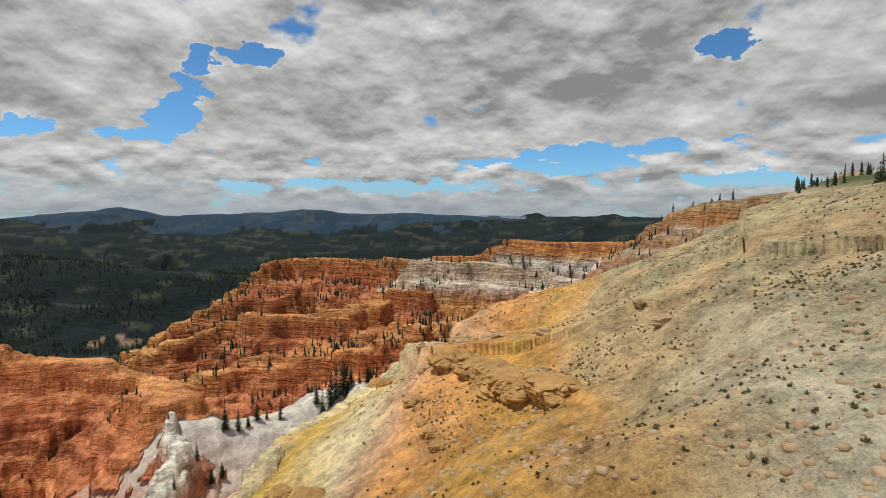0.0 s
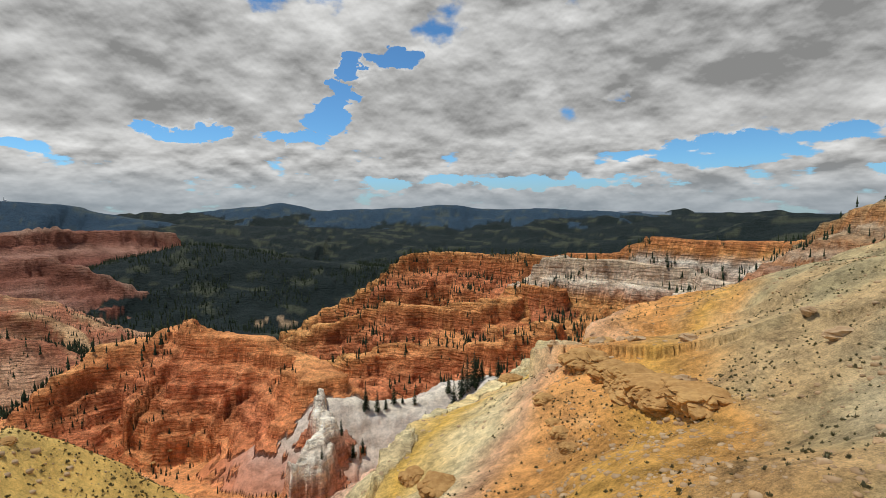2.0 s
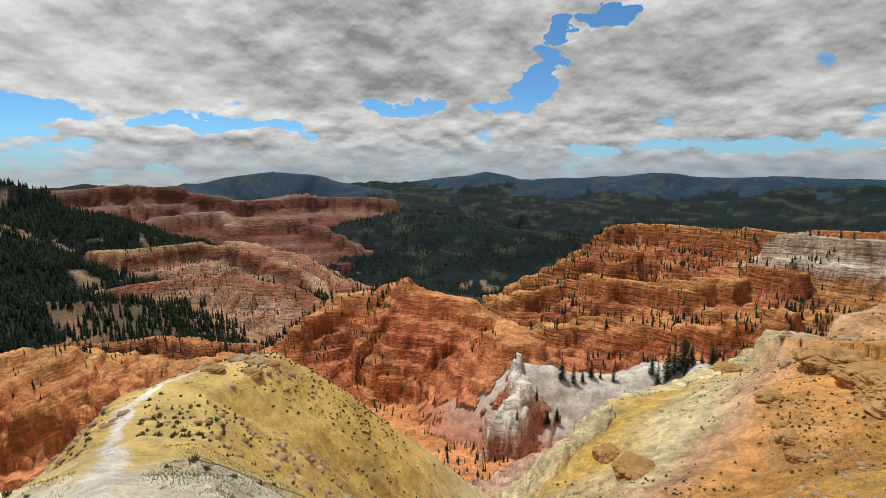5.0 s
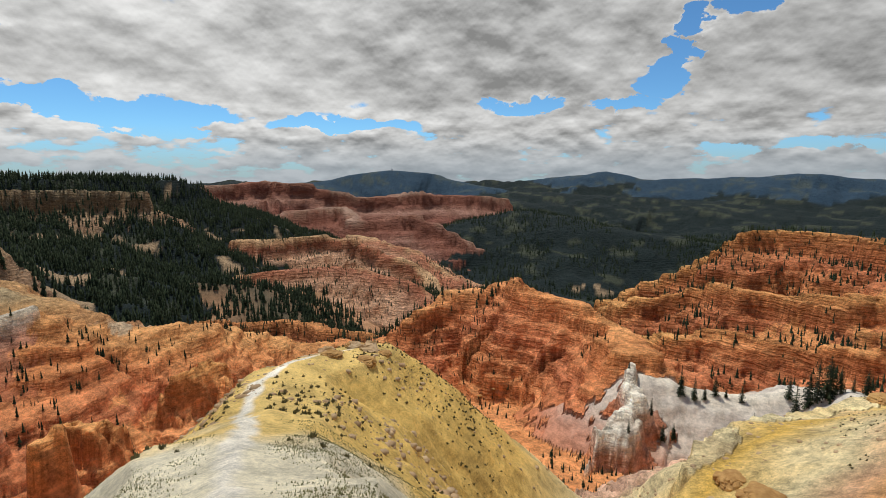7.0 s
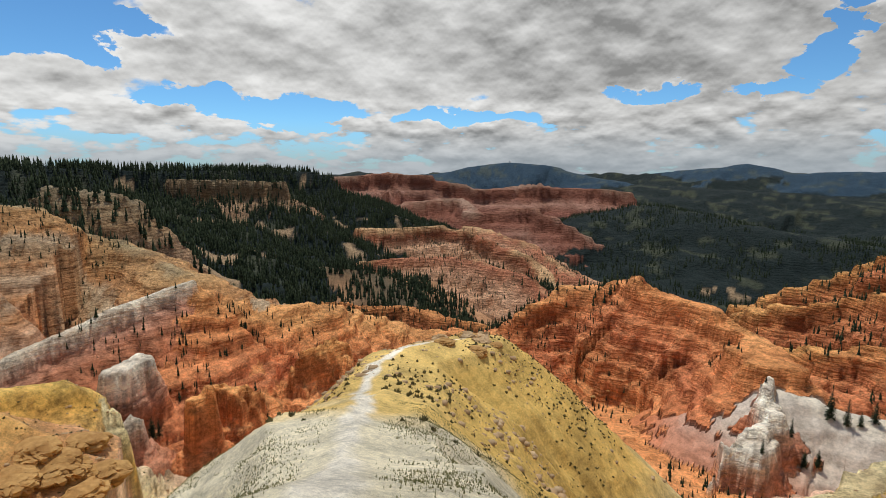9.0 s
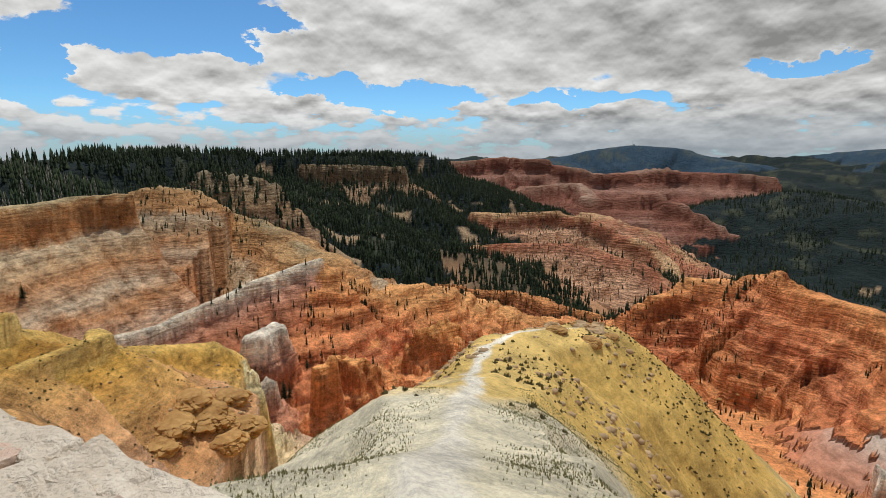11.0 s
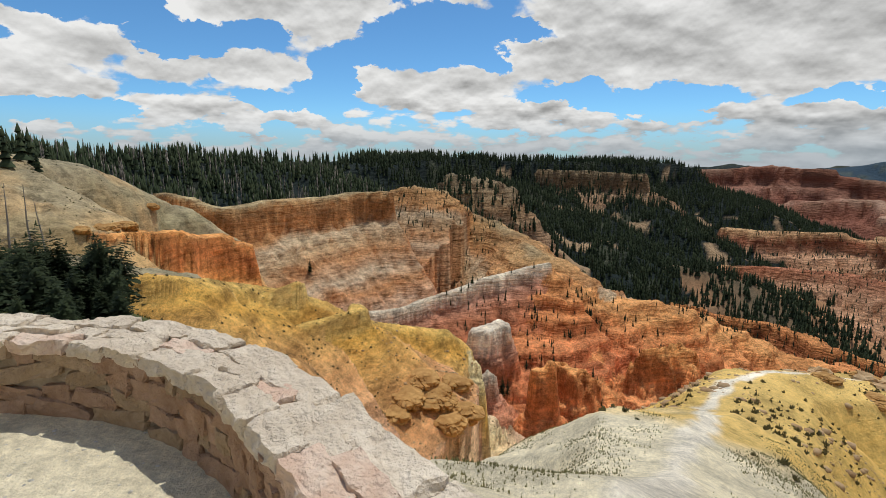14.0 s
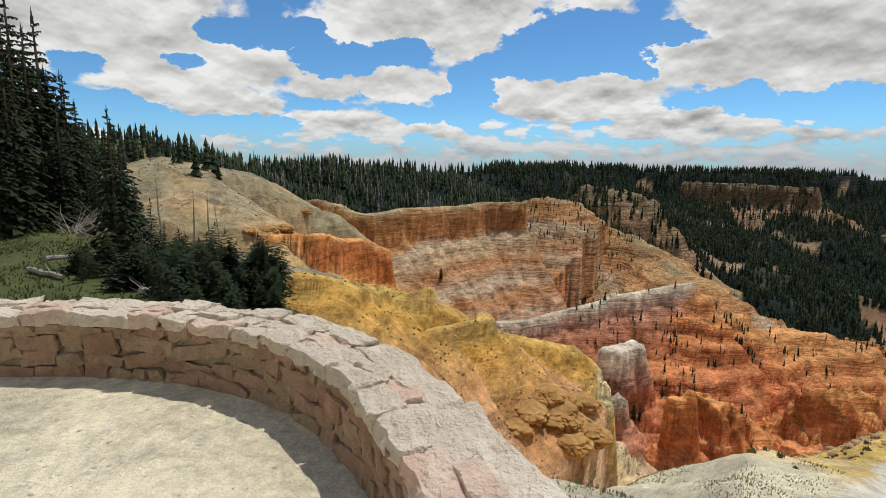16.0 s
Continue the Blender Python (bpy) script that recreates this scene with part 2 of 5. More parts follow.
# ridges: name, crest line in metres, (run, drop) of the flanks, warp, gullies, ledges, rock, roughness
RIDGES = [
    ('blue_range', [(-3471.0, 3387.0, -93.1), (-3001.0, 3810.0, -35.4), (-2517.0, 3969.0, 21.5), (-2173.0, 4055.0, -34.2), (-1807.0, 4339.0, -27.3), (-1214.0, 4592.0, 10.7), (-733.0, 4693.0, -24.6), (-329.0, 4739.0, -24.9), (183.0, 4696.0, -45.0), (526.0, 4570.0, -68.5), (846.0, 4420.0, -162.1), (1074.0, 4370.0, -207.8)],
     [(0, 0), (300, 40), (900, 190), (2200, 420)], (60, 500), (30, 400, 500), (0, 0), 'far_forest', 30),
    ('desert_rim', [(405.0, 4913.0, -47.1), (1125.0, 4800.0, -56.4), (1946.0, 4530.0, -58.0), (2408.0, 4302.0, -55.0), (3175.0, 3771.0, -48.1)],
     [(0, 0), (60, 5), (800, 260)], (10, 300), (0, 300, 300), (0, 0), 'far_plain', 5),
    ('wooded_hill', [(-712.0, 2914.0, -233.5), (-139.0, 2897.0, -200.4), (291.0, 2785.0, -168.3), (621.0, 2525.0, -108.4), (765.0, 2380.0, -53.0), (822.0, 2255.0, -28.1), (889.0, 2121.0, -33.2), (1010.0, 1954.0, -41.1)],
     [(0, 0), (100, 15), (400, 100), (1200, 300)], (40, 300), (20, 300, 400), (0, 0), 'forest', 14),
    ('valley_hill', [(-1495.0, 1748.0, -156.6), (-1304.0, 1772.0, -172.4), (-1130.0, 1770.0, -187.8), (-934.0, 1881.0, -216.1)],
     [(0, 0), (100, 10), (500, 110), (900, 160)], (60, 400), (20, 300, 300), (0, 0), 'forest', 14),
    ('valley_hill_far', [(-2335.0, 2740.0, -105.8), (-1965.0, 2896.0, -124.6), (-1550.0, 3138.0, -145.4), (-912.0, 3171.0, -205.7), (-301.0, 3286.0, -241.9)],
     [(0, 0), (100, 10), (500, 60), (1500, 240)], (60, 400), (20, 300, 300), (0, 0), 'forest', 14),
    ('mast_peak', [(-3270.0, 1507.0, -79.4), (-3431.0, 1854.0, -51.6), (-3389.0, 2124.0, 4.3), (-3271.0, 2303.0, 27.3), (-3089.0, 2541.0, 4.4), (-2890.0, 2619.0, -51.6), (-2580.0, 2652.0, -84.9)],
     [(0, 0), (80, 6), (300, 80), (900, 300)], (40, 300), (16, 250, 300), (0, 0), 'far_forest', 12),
    ('red_rim', [(-2244.0, 504.0, -60.6), (-2334.0, 744.0, -44.5), (-2404.0, 989.0, -24.7), (-2361.0, 1088.0, -37.7), (-2287.0, 1236.0, -86.4), (-2188.0, 1405.0, -104.7), (-2081.0, 1641.0, -90.0), (-1931.0, 1887.0, -105.1), (-1820.0, 1994.0, -127.8)],
     [(0, 0), (25, 8), (45, 60), (160, 110), (185, 150), (420, 230), (450, 275), (1000, 470)], (50, 260), (46, 170, 160), (38, 0.55), 'shaded_red', 8),
    ('red_bench', [(-1918.0, 566.0, -155.6), (-1943.0, 796.0, -157.0), (-1956.0, 1112.0, -129.9), (-1694.0, 1063.0, -171.2), (-1530.0, 1209.0, -151.9), (-1438.0, 1242.0, -200.1), (-1307.0, 1309.0, -259.3)],
     [(0, 0), (25, 6), (40, 45), (150, 90), (170, 125), (500, 270)], (36, 200), (30, 120, 120), (30, 0.5), 'shaded_red', 6),
    ('pink_promontory', [(-1023.0, 346.0, -125.0), (-1018.0, 416.0, -131.0), (-1018.0, 535.0, -130.6), (-984.0, 595.0, -140.7), (-929.0, 626.0, -166.4), (-829.0, 644.0, -194.7), (-706.0, 635.0, -218.7)],
     [(0, 0), (14, 3), (24, 30), (120, 75), (130, 88), (420, 250)], (20, 120), (14, 60, 80), (20, 0.4), 'pink_rock', 4),
    ('pale_promontory', [(-1245.0, 744.0, -161.9), (-1169.0, 770.0, -168.2), (-1045.0, 773.0, -176.8), (-924.0, 766.0, -197.7), (-770.0, 714.0, -215.2)],
     [(0, 0), (16, 8), (60, 40), (300, 180)], (20, 120), (14, 70, 60), (20, 0.4), 'pink_rock', 4),
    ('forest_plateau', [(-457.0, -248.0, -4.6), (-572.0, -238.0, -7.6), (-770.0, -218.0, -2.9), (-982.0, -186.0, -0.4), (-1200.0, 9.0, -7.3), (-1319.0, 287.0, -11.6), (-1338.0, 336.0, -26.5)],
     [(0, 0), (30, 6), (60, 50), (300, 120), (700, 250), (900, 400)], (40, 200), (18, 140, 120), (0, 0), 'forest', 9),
    ('forest_bench', [(-695.0, -84.0, -107.0), (-759.0, 34.0, -138.1), (-691.0, 203.0, -152.3), (-640.0, 283.0, -152.9)],
     [(0, 0), (40, 8), (150, 50), (260, 150)], (30, 140), (14, 70, 60), (0, 0), 'forest_red', 6),
    ('pink_slope', [(-828.0, 297.0, -160.9), (-810.0, 392.0, -152.1), (-711.0, 447.0, -149.0), (-616.0, 478.0, -161.7), (-525.0, 463.0, -183.3)],
     [(0, 0), (10, 4), (16, 14), (120, 62), (128, 76), (420, 260)], (14, 80), (14, 44, 60), (16, 0.4), 'pink_rock', 4),
    ('forest_tongue', [(-715.5, 188.7, -138.0), (-663.8, 222.3, -137.9), (-604.2, 239.6, -146.1), (-544.7, 251.5, -165.4), (-482.2, 243.0, -178.1)],
     [(0, 0), (30, 8), (150, 66), (260, 160)], (20, 90), (10, 50, 50), (0, 0), 'forest_red', 4),
    ('plateau_cliff', [(-1099.6, 30.6, -24.7), (-1114.1, 114.9, -26.8), (-1117.4, 225.9, -33.5)],
     [(0, 0), (8, 2), (14, 34), (70, 70), (110, 130)], (14, 60), (12, 30, 30), (14, 0.4), 'scar_rock', 3),
    ('plateau_scar', [(-533.7, -82.4, -15.1), (-546.8, -59.3, -18.8), (-558.9, -34.8, -27.4)],
     [(0, 0), (10, 4), (40, 34), (70, 80)], (10, 40), (8, 24, 30), (8, 0.4), 'scar_rock', 2),
    ('pink_low', [(-541.0, 144.0, -145.0), (-519.0, 210.0, -149.4), (-458.0, 247.0, -149.4), (-394.0, 274.0, -154.7)],
     [(0, 0), (8, 5), (14, 16), (90, 60), (300, 190)], (10, 50), (10, 30, 40), (11, 0.5), 'red_orange', 3),
    ('right_rim', [(148.0, 404.0, -24.8), (157.0, 379.0, -9.1), (157.7, 345.7, 3.0), (167.8, 284.1, 8.9), (165.9, 237.8, 13.6), (161.4, 190.9, 15.5)],
     [(0, 0), (5, 1), (9, 14), (60, 40), (200, 130)], (7, 40), (7, 24, 30), (8, 0.4), 'tan_cliff', 2),
    ('orange_ridge', [(-58.0, 637.0, -61.0), (35.0, 579.0, -47.6), (67.0, 556.0, -31.1), (124.0, 526.0, -32.2), (163.0, 473.0, -27.2), (174.0, 437.0, -19.3)],
     [(0, 0), (6, 2), (12, 14), (70, 62), (260, 190)], (10, 60), (10, 34, 40), (12, 0.4), 'orange_white', 3),
    ('white_bench', [(-34.0, 489.0, -49.6), (-13.0, 490.0, -43.8), (44.0, 468.0, -47.4), (85.0, 442.0, -49.6), (113.0, 404.0, -51.5)],
     [(0, 0), (6, 1), (11, 16), (24, 20), (29, 34), (100, 70), (260, 170)], (9, 40), (8, 20, 25), (9, 0.6), 'white_rock', 2.5),
    ('red_ridge', [(-316.0, 510.0, -142.0), (-296.0, 545.0, -128.1), (-264.0, 572.0, -113.0), (-216.0, 581.0, -80.2), (-181.0, 572.0, -55.1), (-160.0, 578.0, -49.8), (-127.0, 576.0, -51.8), (-89.0, 568.0, -48.7), (-60.0, 557.0, -50.3), (-26.0, 519.0, -48.4)],
     [(0, 0), (8, 2), (14, 20), (50, 34), (56, 52), (130, 92), (138, 108), (330, 240)], (14, 70), (16, 42, 50), (11, 0.65), 'red_rock', 3),
    ('red_fins', [(-279.0, 462.0, -133.9), (-233.0, 465.0, -112.1), (-179.0, 467.0, -86.6), (-122.0, 464.0, -89.1), (-69.0, 445.0, -84.1), (-58.0, 466.0, -67.2), (-21.0, 449.0, -66.4)],
     [(0, 0), (6, 3), (10, 18), (40, 32), (46, 50), (90, 66), (250, 180)], (12, 50), (14, 30, 30), (9, 0.65), 'red_rock', 3),
    ('red_fins_low', [(-193.0, 373.0, -118.8), (-147.0, 372.0, -106.4), (-97.6, 356.9, -103.5), (-58.0, 355.3, -94.5), (-13.2, 369.8, -77.7)],
     [(0, 0), (5, 3), (9, 16), (40, 34), (46, 48), (160, 130)], (10, 44), (12, 26, 30), (8, 0.6), 'red_rock', 2.5),
    ('middle_spur', [(-262.6, 199.8, -90.0), (-260.0, 226.8, -78.2), (-243.8, 244.1, -71.7), (-214.6, 250.7, -63.5), (-190.9, 250.6, -68.2), (-166.1, 249.8, -71.8), (-140.8, 242.0, -75.2), (-110.3, 213.1, -76.9)],
     [(0, 0), (6, 3), (10, 11), (50, 40), (54, 50), (200, 160)], (8, 34), (9, 24, 26), (7, 0.5), 'red_orange', 2),
    ('left_red_ridge', [(-224.8, 8.6, -45.2), (-242.1, 37.3, -58.4), (-258.1, 79.4, -73.0), (-271.2, 128.3, -91.6), (-273.3, 166.4, -101.5), (-271.7, 204.4, -109.1)],
     [(0, 0), (6, 2), (60, 38), (64, 48), (200, 150)], (8, 34), (10, 22, 40), (7, 0.45), 'red_orange', 2),
    ('bench_slope', [(-291.7, -70.0, -14.1), (-315.2, -55.1, -19.8), (-328.3, -33.2, -34.2), (-299.9, -9.3, -42.3), (-249.9, 7.9, -44.4)],
     [(0, 0), (8, 3), (60, 40), (160, 110)], (6, 30), (5, 20, 30), (6, 0.3), 'tan_cliff', 2),
    ('tan_cliff', [(-149.8, -116.8, -10.1), (-159.0, -104.0, -15.5), (-178.4, -100.9, -14.2), (-202.9, -90.0, -15.5), (-221.4, -78.7, -14.3), (-231.0, -65.2, -13.7)],
     [(0, 0), (3, 1), (5, 13), (45, 46), (60, 53), (140, 100)], (2.5, 26), (3, 14, 16), (5, 0.2), 'tan_cliff', 1.2),
    ('pale_ledge', [(-173.1, -56.4, -53.8), (-183.6, -48.8, -54.8), (-196.6, -36.8, -53.0), (-214.2, -18.0, -48.7), (-224.9, 6.7, -43.1)],
     [(0, 0), (2, 0.3), (3.0, 6), (70, 50), (160, 118)], (1.6, 20), (2, 12, 20), (4, 0.15), 'ledge', 0.6),
    ('wooded_rise', [(-114.8, -187.7, 1.3), (-185.3, -223.1, 1.5), (-243.6, -222.6, -2.9), (-285.0, -203.2, -0.9), (-320.2, -185.5, -5.6), (-362.0, -170.0, -12.8)],
     [(0, 0), (20, 2), (70, 24), (150, 80)], (8, 50), (4, 30, 40), (0, 0), 'forest', 2),
    ('left_hill', [(-70.3, -121.1, -0.8), (-71.9, -108.3, 0.5), (-66.4, -87.7, 3.2), (-72.3, -85.5, 2.0)],
     [(0, 0), (8, 2), (30, 10), (40, 24), (55, 55)], (3, 20), (1.5, 10, 20), (0, 0), 'grey_slope', 0.6),
    ('left_hill_edge', [(-66.4, -87.7, 3.2), (-76.2, -90.1, 2.0), (-92.0, -89.0, 0.2), (-103.1, -87.2, -4.3), (-111.2, -85.0, -10.0), (-109.7, -78.6, -12.5)],
     [(0, 0), (4, 1.5), (12, 8), (30, 36)], (3, 20), (1.5, 10, 20), (0, 0), 'grey_slope', 0.6),
    ('orange_step', [(-59.5, -59.3, -8.2), (-74.8, -58.6, -10.3), (-87.0, -57.0, -13.1), (-93.6, -53.9, -15.0)],
     [(0, 0), (2.5, 0.6), (3.6, 8), (14, 13), (40, 42)], (2, 12), (3, 8, 10), (3, 0.4), 'orange_rock', 0.6),
    ('tan_shoulder', [(-43.4, -44.3, -7.8), (-51.7, -44.2, -11.0), (-60.0, -43.3, -14.0)],
     [(0, 0), (3, 1), (10, 9), (25, 30)], (2, 12), (1.2, 8, 12), (0, 0), 'grey_slope', 0.5),
    ('yellow_spur', [(-36.5, -31.2, -7.9), (-51.8, -30.2, -12.7), (-56.6, -27.7, -14.2), (-62.0, -22.5, -19.2), (-68.0, -16.4, -21.8), (-72.0, -12.1, -23.4), (-74.3, -9.9, -26.3)],
     [(0, 0), (2, 0.7), (2.8, 2.0), (30, 20), (45, 45)], (1.5, 10), (1.2, 9, 12), (0, 0), 'yellow_rock', 0.4),
    ('yellow_ledge', [(-48.5, -23.8, -15.8), (-51.6, -21.8, -15.8), (-55.6, -19.7, -15.5)],
     [(0, 0), (1.0, 0.1), (1.4, 2.0), (14, 11)], (0.8, 6), (0.5, 5, 6), (0, 0), 'yellow_rock', 0.3),
    ('yellow_step', [(-49.0, -31.1, -13.9), (-52.2, -29.5, -13.5), (-55.9, -26.8, -12.9)],
     [(0, 0), (1.0, 0.1), (1.4, 2.2), (14, 11)], (0.8, 6), (0.5, 5, 6), (0, 0), 'yellow_rock', 0.3),
    ('yellow_cliff', [(-70.8, -13.0, -24.0), (-73.4, -9.7, -26.3), (-68.5, -8.4, -28.7)],
     [(0, 0), (1.5, 0.5), (2.4, 5), (3.4, 12), (10, 18), (20, 40)], (1.2, 5), (1.6, 4, 4), (3, 0.5), 'cream_rock', 0.7),
    ('white_block', [(-144.2, -14.9, -48.1), (-149.8, -7.6, -46.8)],
     [(0, 0), (3, 0.5), (4.5, 8), (5.5, 9), (7, 17), (30, 44)], (2, 8), (3, 7, 6), (4, 0.6), 'white_strip', 0.8),
    ('white_block_low', [(-127.3, -13.2, -55.0), (-129.6, -10.1, -54.6)],
     [(0, 0), (2, 0.4), (3, 7), (24, 26)], (1.5, 7), (2, 5, 5), (3, 0.5), 'ledge', 0.6),
    ('red_tower', [(-125.0, 2.6, -50.2), (-125.9, 5.7, -49.8)],
     [(0, 0), (1.6, 0.3), (2.6, 12), (4, 15), (18, 30)], (0.8, 5), (1.5, 4, 4), (3, 0.6), 'red_rock', 0.5),
    ('red_block', [(-149.5, 11.9, -58.7), (-154.0, 17.9, -61.8)],
     [(0, 0), (2, 1.5), (5, 9), (24, 28)], (5, 9), (5, 7, 6), (3, 0.6), 'red_rock', 1.6),
    ('red_block_far', [(-185.6, 40.8, -66.3), (-193.7, 49.8, -66.0)],
     [(0, 0), (3, 2), (8, 12), (34, 34)], (7, 12), (7, 9, 8), (4, 0.6), 'red_rock', 2),
    ('white_outcrop', [(-107.5, 198.8, -77.2), (-96.5, 184.3, -83.4), (-90.8, 166.9, -91.1), (-100.8, 156.3, -91.0), (-95.4, 140.7, -98.2)],
     [(0, 0), (3, 1.5), (6, 12), (16, 22), (50, 60)], (3.5, 11), (5, 8, 7), (4, 0.6), 'white_strip', 2.2),
    ('white_shelf', [(-104.1, 205.1, -83.4), (-97.3, 210.6, -85.4), (-85.0, 214.8, -87.2), (-66.5, 224.4, -85.9), (-53.6, 236.0, -80.7), (-28.5, 218.1, -71.8)],
     [(0, 0), (5, 1.5), (60, 34), (90, 80)], (2.5, 18), (2, 12, 10), (5, 0.2), 'grey_scree', 0.9),
    ('yellow_edge', [(-20.0, 52.3, -28.3), (-20.2, 60.7, -28.2), (-19.6, 69.3, -29.2), (-17.6, 82.1, -31.5), (-11.9, 99.3, -31.3), (-7.6, 107.7, -30.5), (-1.4, 104.0, -29.3)],
     [(0, 0), (2.5, 0.6), (4.5, 7), (40, 34)], (2, 10), (1.6, 6, 8), (2.5, 0.5), 'cream_rock', 0.6),
    ('path_spur', [(2.0, 0.0, -0.2), (-5.4, 1.3, -2.4), (-11.5, 3.4, -5.1), (-17.9, 6.5, -7.6), (-25.2, 9.8, -10.2), (-32.8, 14.9, -11.8), (-38.4, 23.5, -13.5)],
     [(0, 0), (2.5, 0.5), (7, 4.2), (40, 36), (70, 70)], (0.8, 6), (0.8, 7, 12), (0, 0), 'spur', 0.25),
]


# ---- land ----
def lattice(ix, iy, seed):
    h = (ix.astype(np.int64) * 374761393 + iy.astype(np.int64) * 668265263 + seed * 974634777) & 0x7FFFFFFF
    h = ((h ^ (h >> 13)) * 1274126177) & 0x7FFFFFFF
    h ^= h >> 16
    return (h & 0xFFFF).astype(np.float32) / 32767.5 - 1.0


def vnoise(x, y, seed=0):
    """Smooth noise between -1 and 1."""
    ix, iy = np.floor(x), np.floor(y)
    fx, fy = (x - ix).astype(np.float32), (y - iy).astype(np.float32)
    fx, fy = fx * fx * (3 - 2 * fx), fy * fy * (3 - 2 * fy)
    ix, iy = ix.astype(np.int64), iy.astype(np.int64)
    a, b = lattice(ix, iy, seed), lattice(ix + 1, iy, seed)
    c, e = lattice(ix, iy + 1, seed), lattice(ix + 1, iy + 1, seed)
    return (a + (b - a) * fx) * (1 - fy) + (c + (e - c) * fx) * fy


def fbm(x, y, seed=0, octaves=4, gain=0.5):
    t, k = 0.0, 1.0
    for o in range(octaves):
        t = t + k * vnoise(x * 2.03 ** o + 17.3 * o, y * 2.03 ** o - 9.1 * o, seed + o)
        k *= gain
    return t


def ridged(x, y, seed=0, octaves=3):
    t, k = 0.0, 1.0
    for o in range(octaves):
        t = t + k * (1 - 2 * np.abs(vnoise(x * 2.1 ** o, y * 2.1 ** o, seed + o)))
        k *= 0.5
    return t / 1.75


def to_line(x, y, pts, ends=1.0, cut=None):
    """Distance to a crest line, its height there, the way along it, and the side (+ on the line's left). Past the ends the distance counts several times."""
    best = np.full(x.shape, 1e12, np.float32)
    zc, s, side = (np.zeros(x.shape, np.float32) for _ in range(3))
    run = 0.0
    for (x0, y0, z0), (x1, y1, z1) in zip(pts, pts[1:]):
        dx, dy = x1 - x0, y1 - y0
        n = math.hypot(dx, dy)
        raw = ((x - x0) * dx + (y - y0) * dy) / (n * n)
        u = np.clip(raw, 0, 1)
        d2 = (x - x0 - u * dx) ** 2 + (y - y0 - u * dy) ** 2
        m = d2 < best
        best = np.where(m, d2, best)
        zc = np.where(m, z0 + (z1 - z0) * u, zc)
        s = np.where(m, run + n * u, s)
        side = np.where(m, np.sign(dx * (y - y0) - dy * (x - x0)), side)
        run += n
    if ends > 1.0:
        for (x0, y0, _), (x1, y1, _) in ((pts[-2], pts[-1]),):
            dx, dy = x1 - x0, y1 - y0
            past = np.maximum((x - x1) * dx + (y - y1) * dy, 0) / math.hypot(dx, dy)
            best = best + (ends * ends - 1) * past * past
    if cut:
        x0, y0, nx, ny, k = cut
        past = np.maximum((x - x0) * nx + (y - y0) * ny, 0)
        best = best + (k * k - 1) * past * past
    return np.sqrt(best), zc, s, side


# ridges that end in a bluff
BLUFFS = {"yellow_spur": 6.0, "left_hill": 2.5, "left_hill_edge": 3.0, "tan_cliff": 3.0, "pale_ledge": 3.0, "orange_step": 4.0, "tan_shoulder": 4.0, "forest_bench": 2.0}


# ridges that break off along a straight face: a point on the face, the way out of it, how steep
CUTS = {"yellow_spur": (-70.0, -8.6, 0.13, 0.99, 9.0), "white_outcrop": (-98.0, 158.0, -0.90, -0.43, 3.0)}


def ledges(z, step, k, wob):
    """Terraces of hard beds in a slope."""
    q = z / step + wob
    fr = q - np.floor(q)
    return z + k * step * (np.clip((fr - 0.40) / 0.2, 0, 1) - fr)


BASE_R = [0, 100, 300, 800, 1600, 2500, 3500, 4600, 5200]
BASE_Z = [-70, -85, -130, -270, -345, -300, -205, -95, -85]

# the edge of the hillside below the lookout, from the gully up to the skyline
EDGE = [(-3.0, 4.0, -9.0), (-9.0, 14.0, -14.0), (-13.9, 28.8, -25.6), (-18.4, 46.5, -28.8), (-19.4, 52.5, -27.6), (-20.2, 60.7, -28.2), (-19.6, 69.3, -29.2), (-17.6, 82.1, -31.5), (-11.4, 95.3, -31.6), (-0.8, 90.0, -26.8), (-0.4, 86.0, -21.0), (2.5, 90.0, -17.9), (9.0, 95.6, -15.9), (18.1, 100.4, -14.9), (31.2, 103.4, -12.2), (49.5, 109.3, -6.0), (62.9, 108.0, -0.2), (70.2, 97.4, 3.9), (71.1, 83.9, 5.0), (80.7, 67.2, 8.2)]
ROCKS = ["valley", "far_forest", "far_plain", "forest", "forest_red", "shaded_red", "pink_rock", "tan_cliff", "orange_white", "white_rock", "red_rock", "red_orange", "white_strip", "ledge",
         "grey_slope", "orange_rock", "yellow_rock", "grey_scree", "cream_rock", "spur", "hillside", "terrace", "meadow", "scar_rock"]


def hillside(x, y):
    """The long slope on the right: a tilted plane, pinned to its edge, falling off behind it."""
    x = x + 2.0 * fbm(x / 14, y / 14, 71, 3)
    y = y + 2.0 * fbm(x / 14, y / 14, 75, 3)
    d, zc, s, _ = to_line(x, y, EDGE)
    az = np.degrees(np.arctan2(-x, y))
    ea = [math.degrees(math.atan2(-q[0], q[1])) for q in EDGE][::-1]
    outer = np.hypot(x, y) > np.interp(az, ea, [math.hypot(q[0], q[1]) for q in EDGE][::-1])

    def plane(px, py):
        return -8.8 + 0.36 * px - 0.107 * py

    p = plane(x, y)
    off = zc - p
    near = p + off * np.exp(-d / 16.0)
    gully = ridged(s / 9 + 0.02 * d, d / 60, 81)
    near = near + np.clip(d / 20, 0, 1) * (0.5 * gully + 0.8 * fbm(x / 11, y / 11, 83, 3))
    far = zc - np.interp(d, [0, 1.5, 3, 12, 400], [0, 0.6, 3.5, 14, 420]) + np.clip(d / 6, 0, 1) * 1.6 * gully
    return np.where(outer, far, near), d, outer


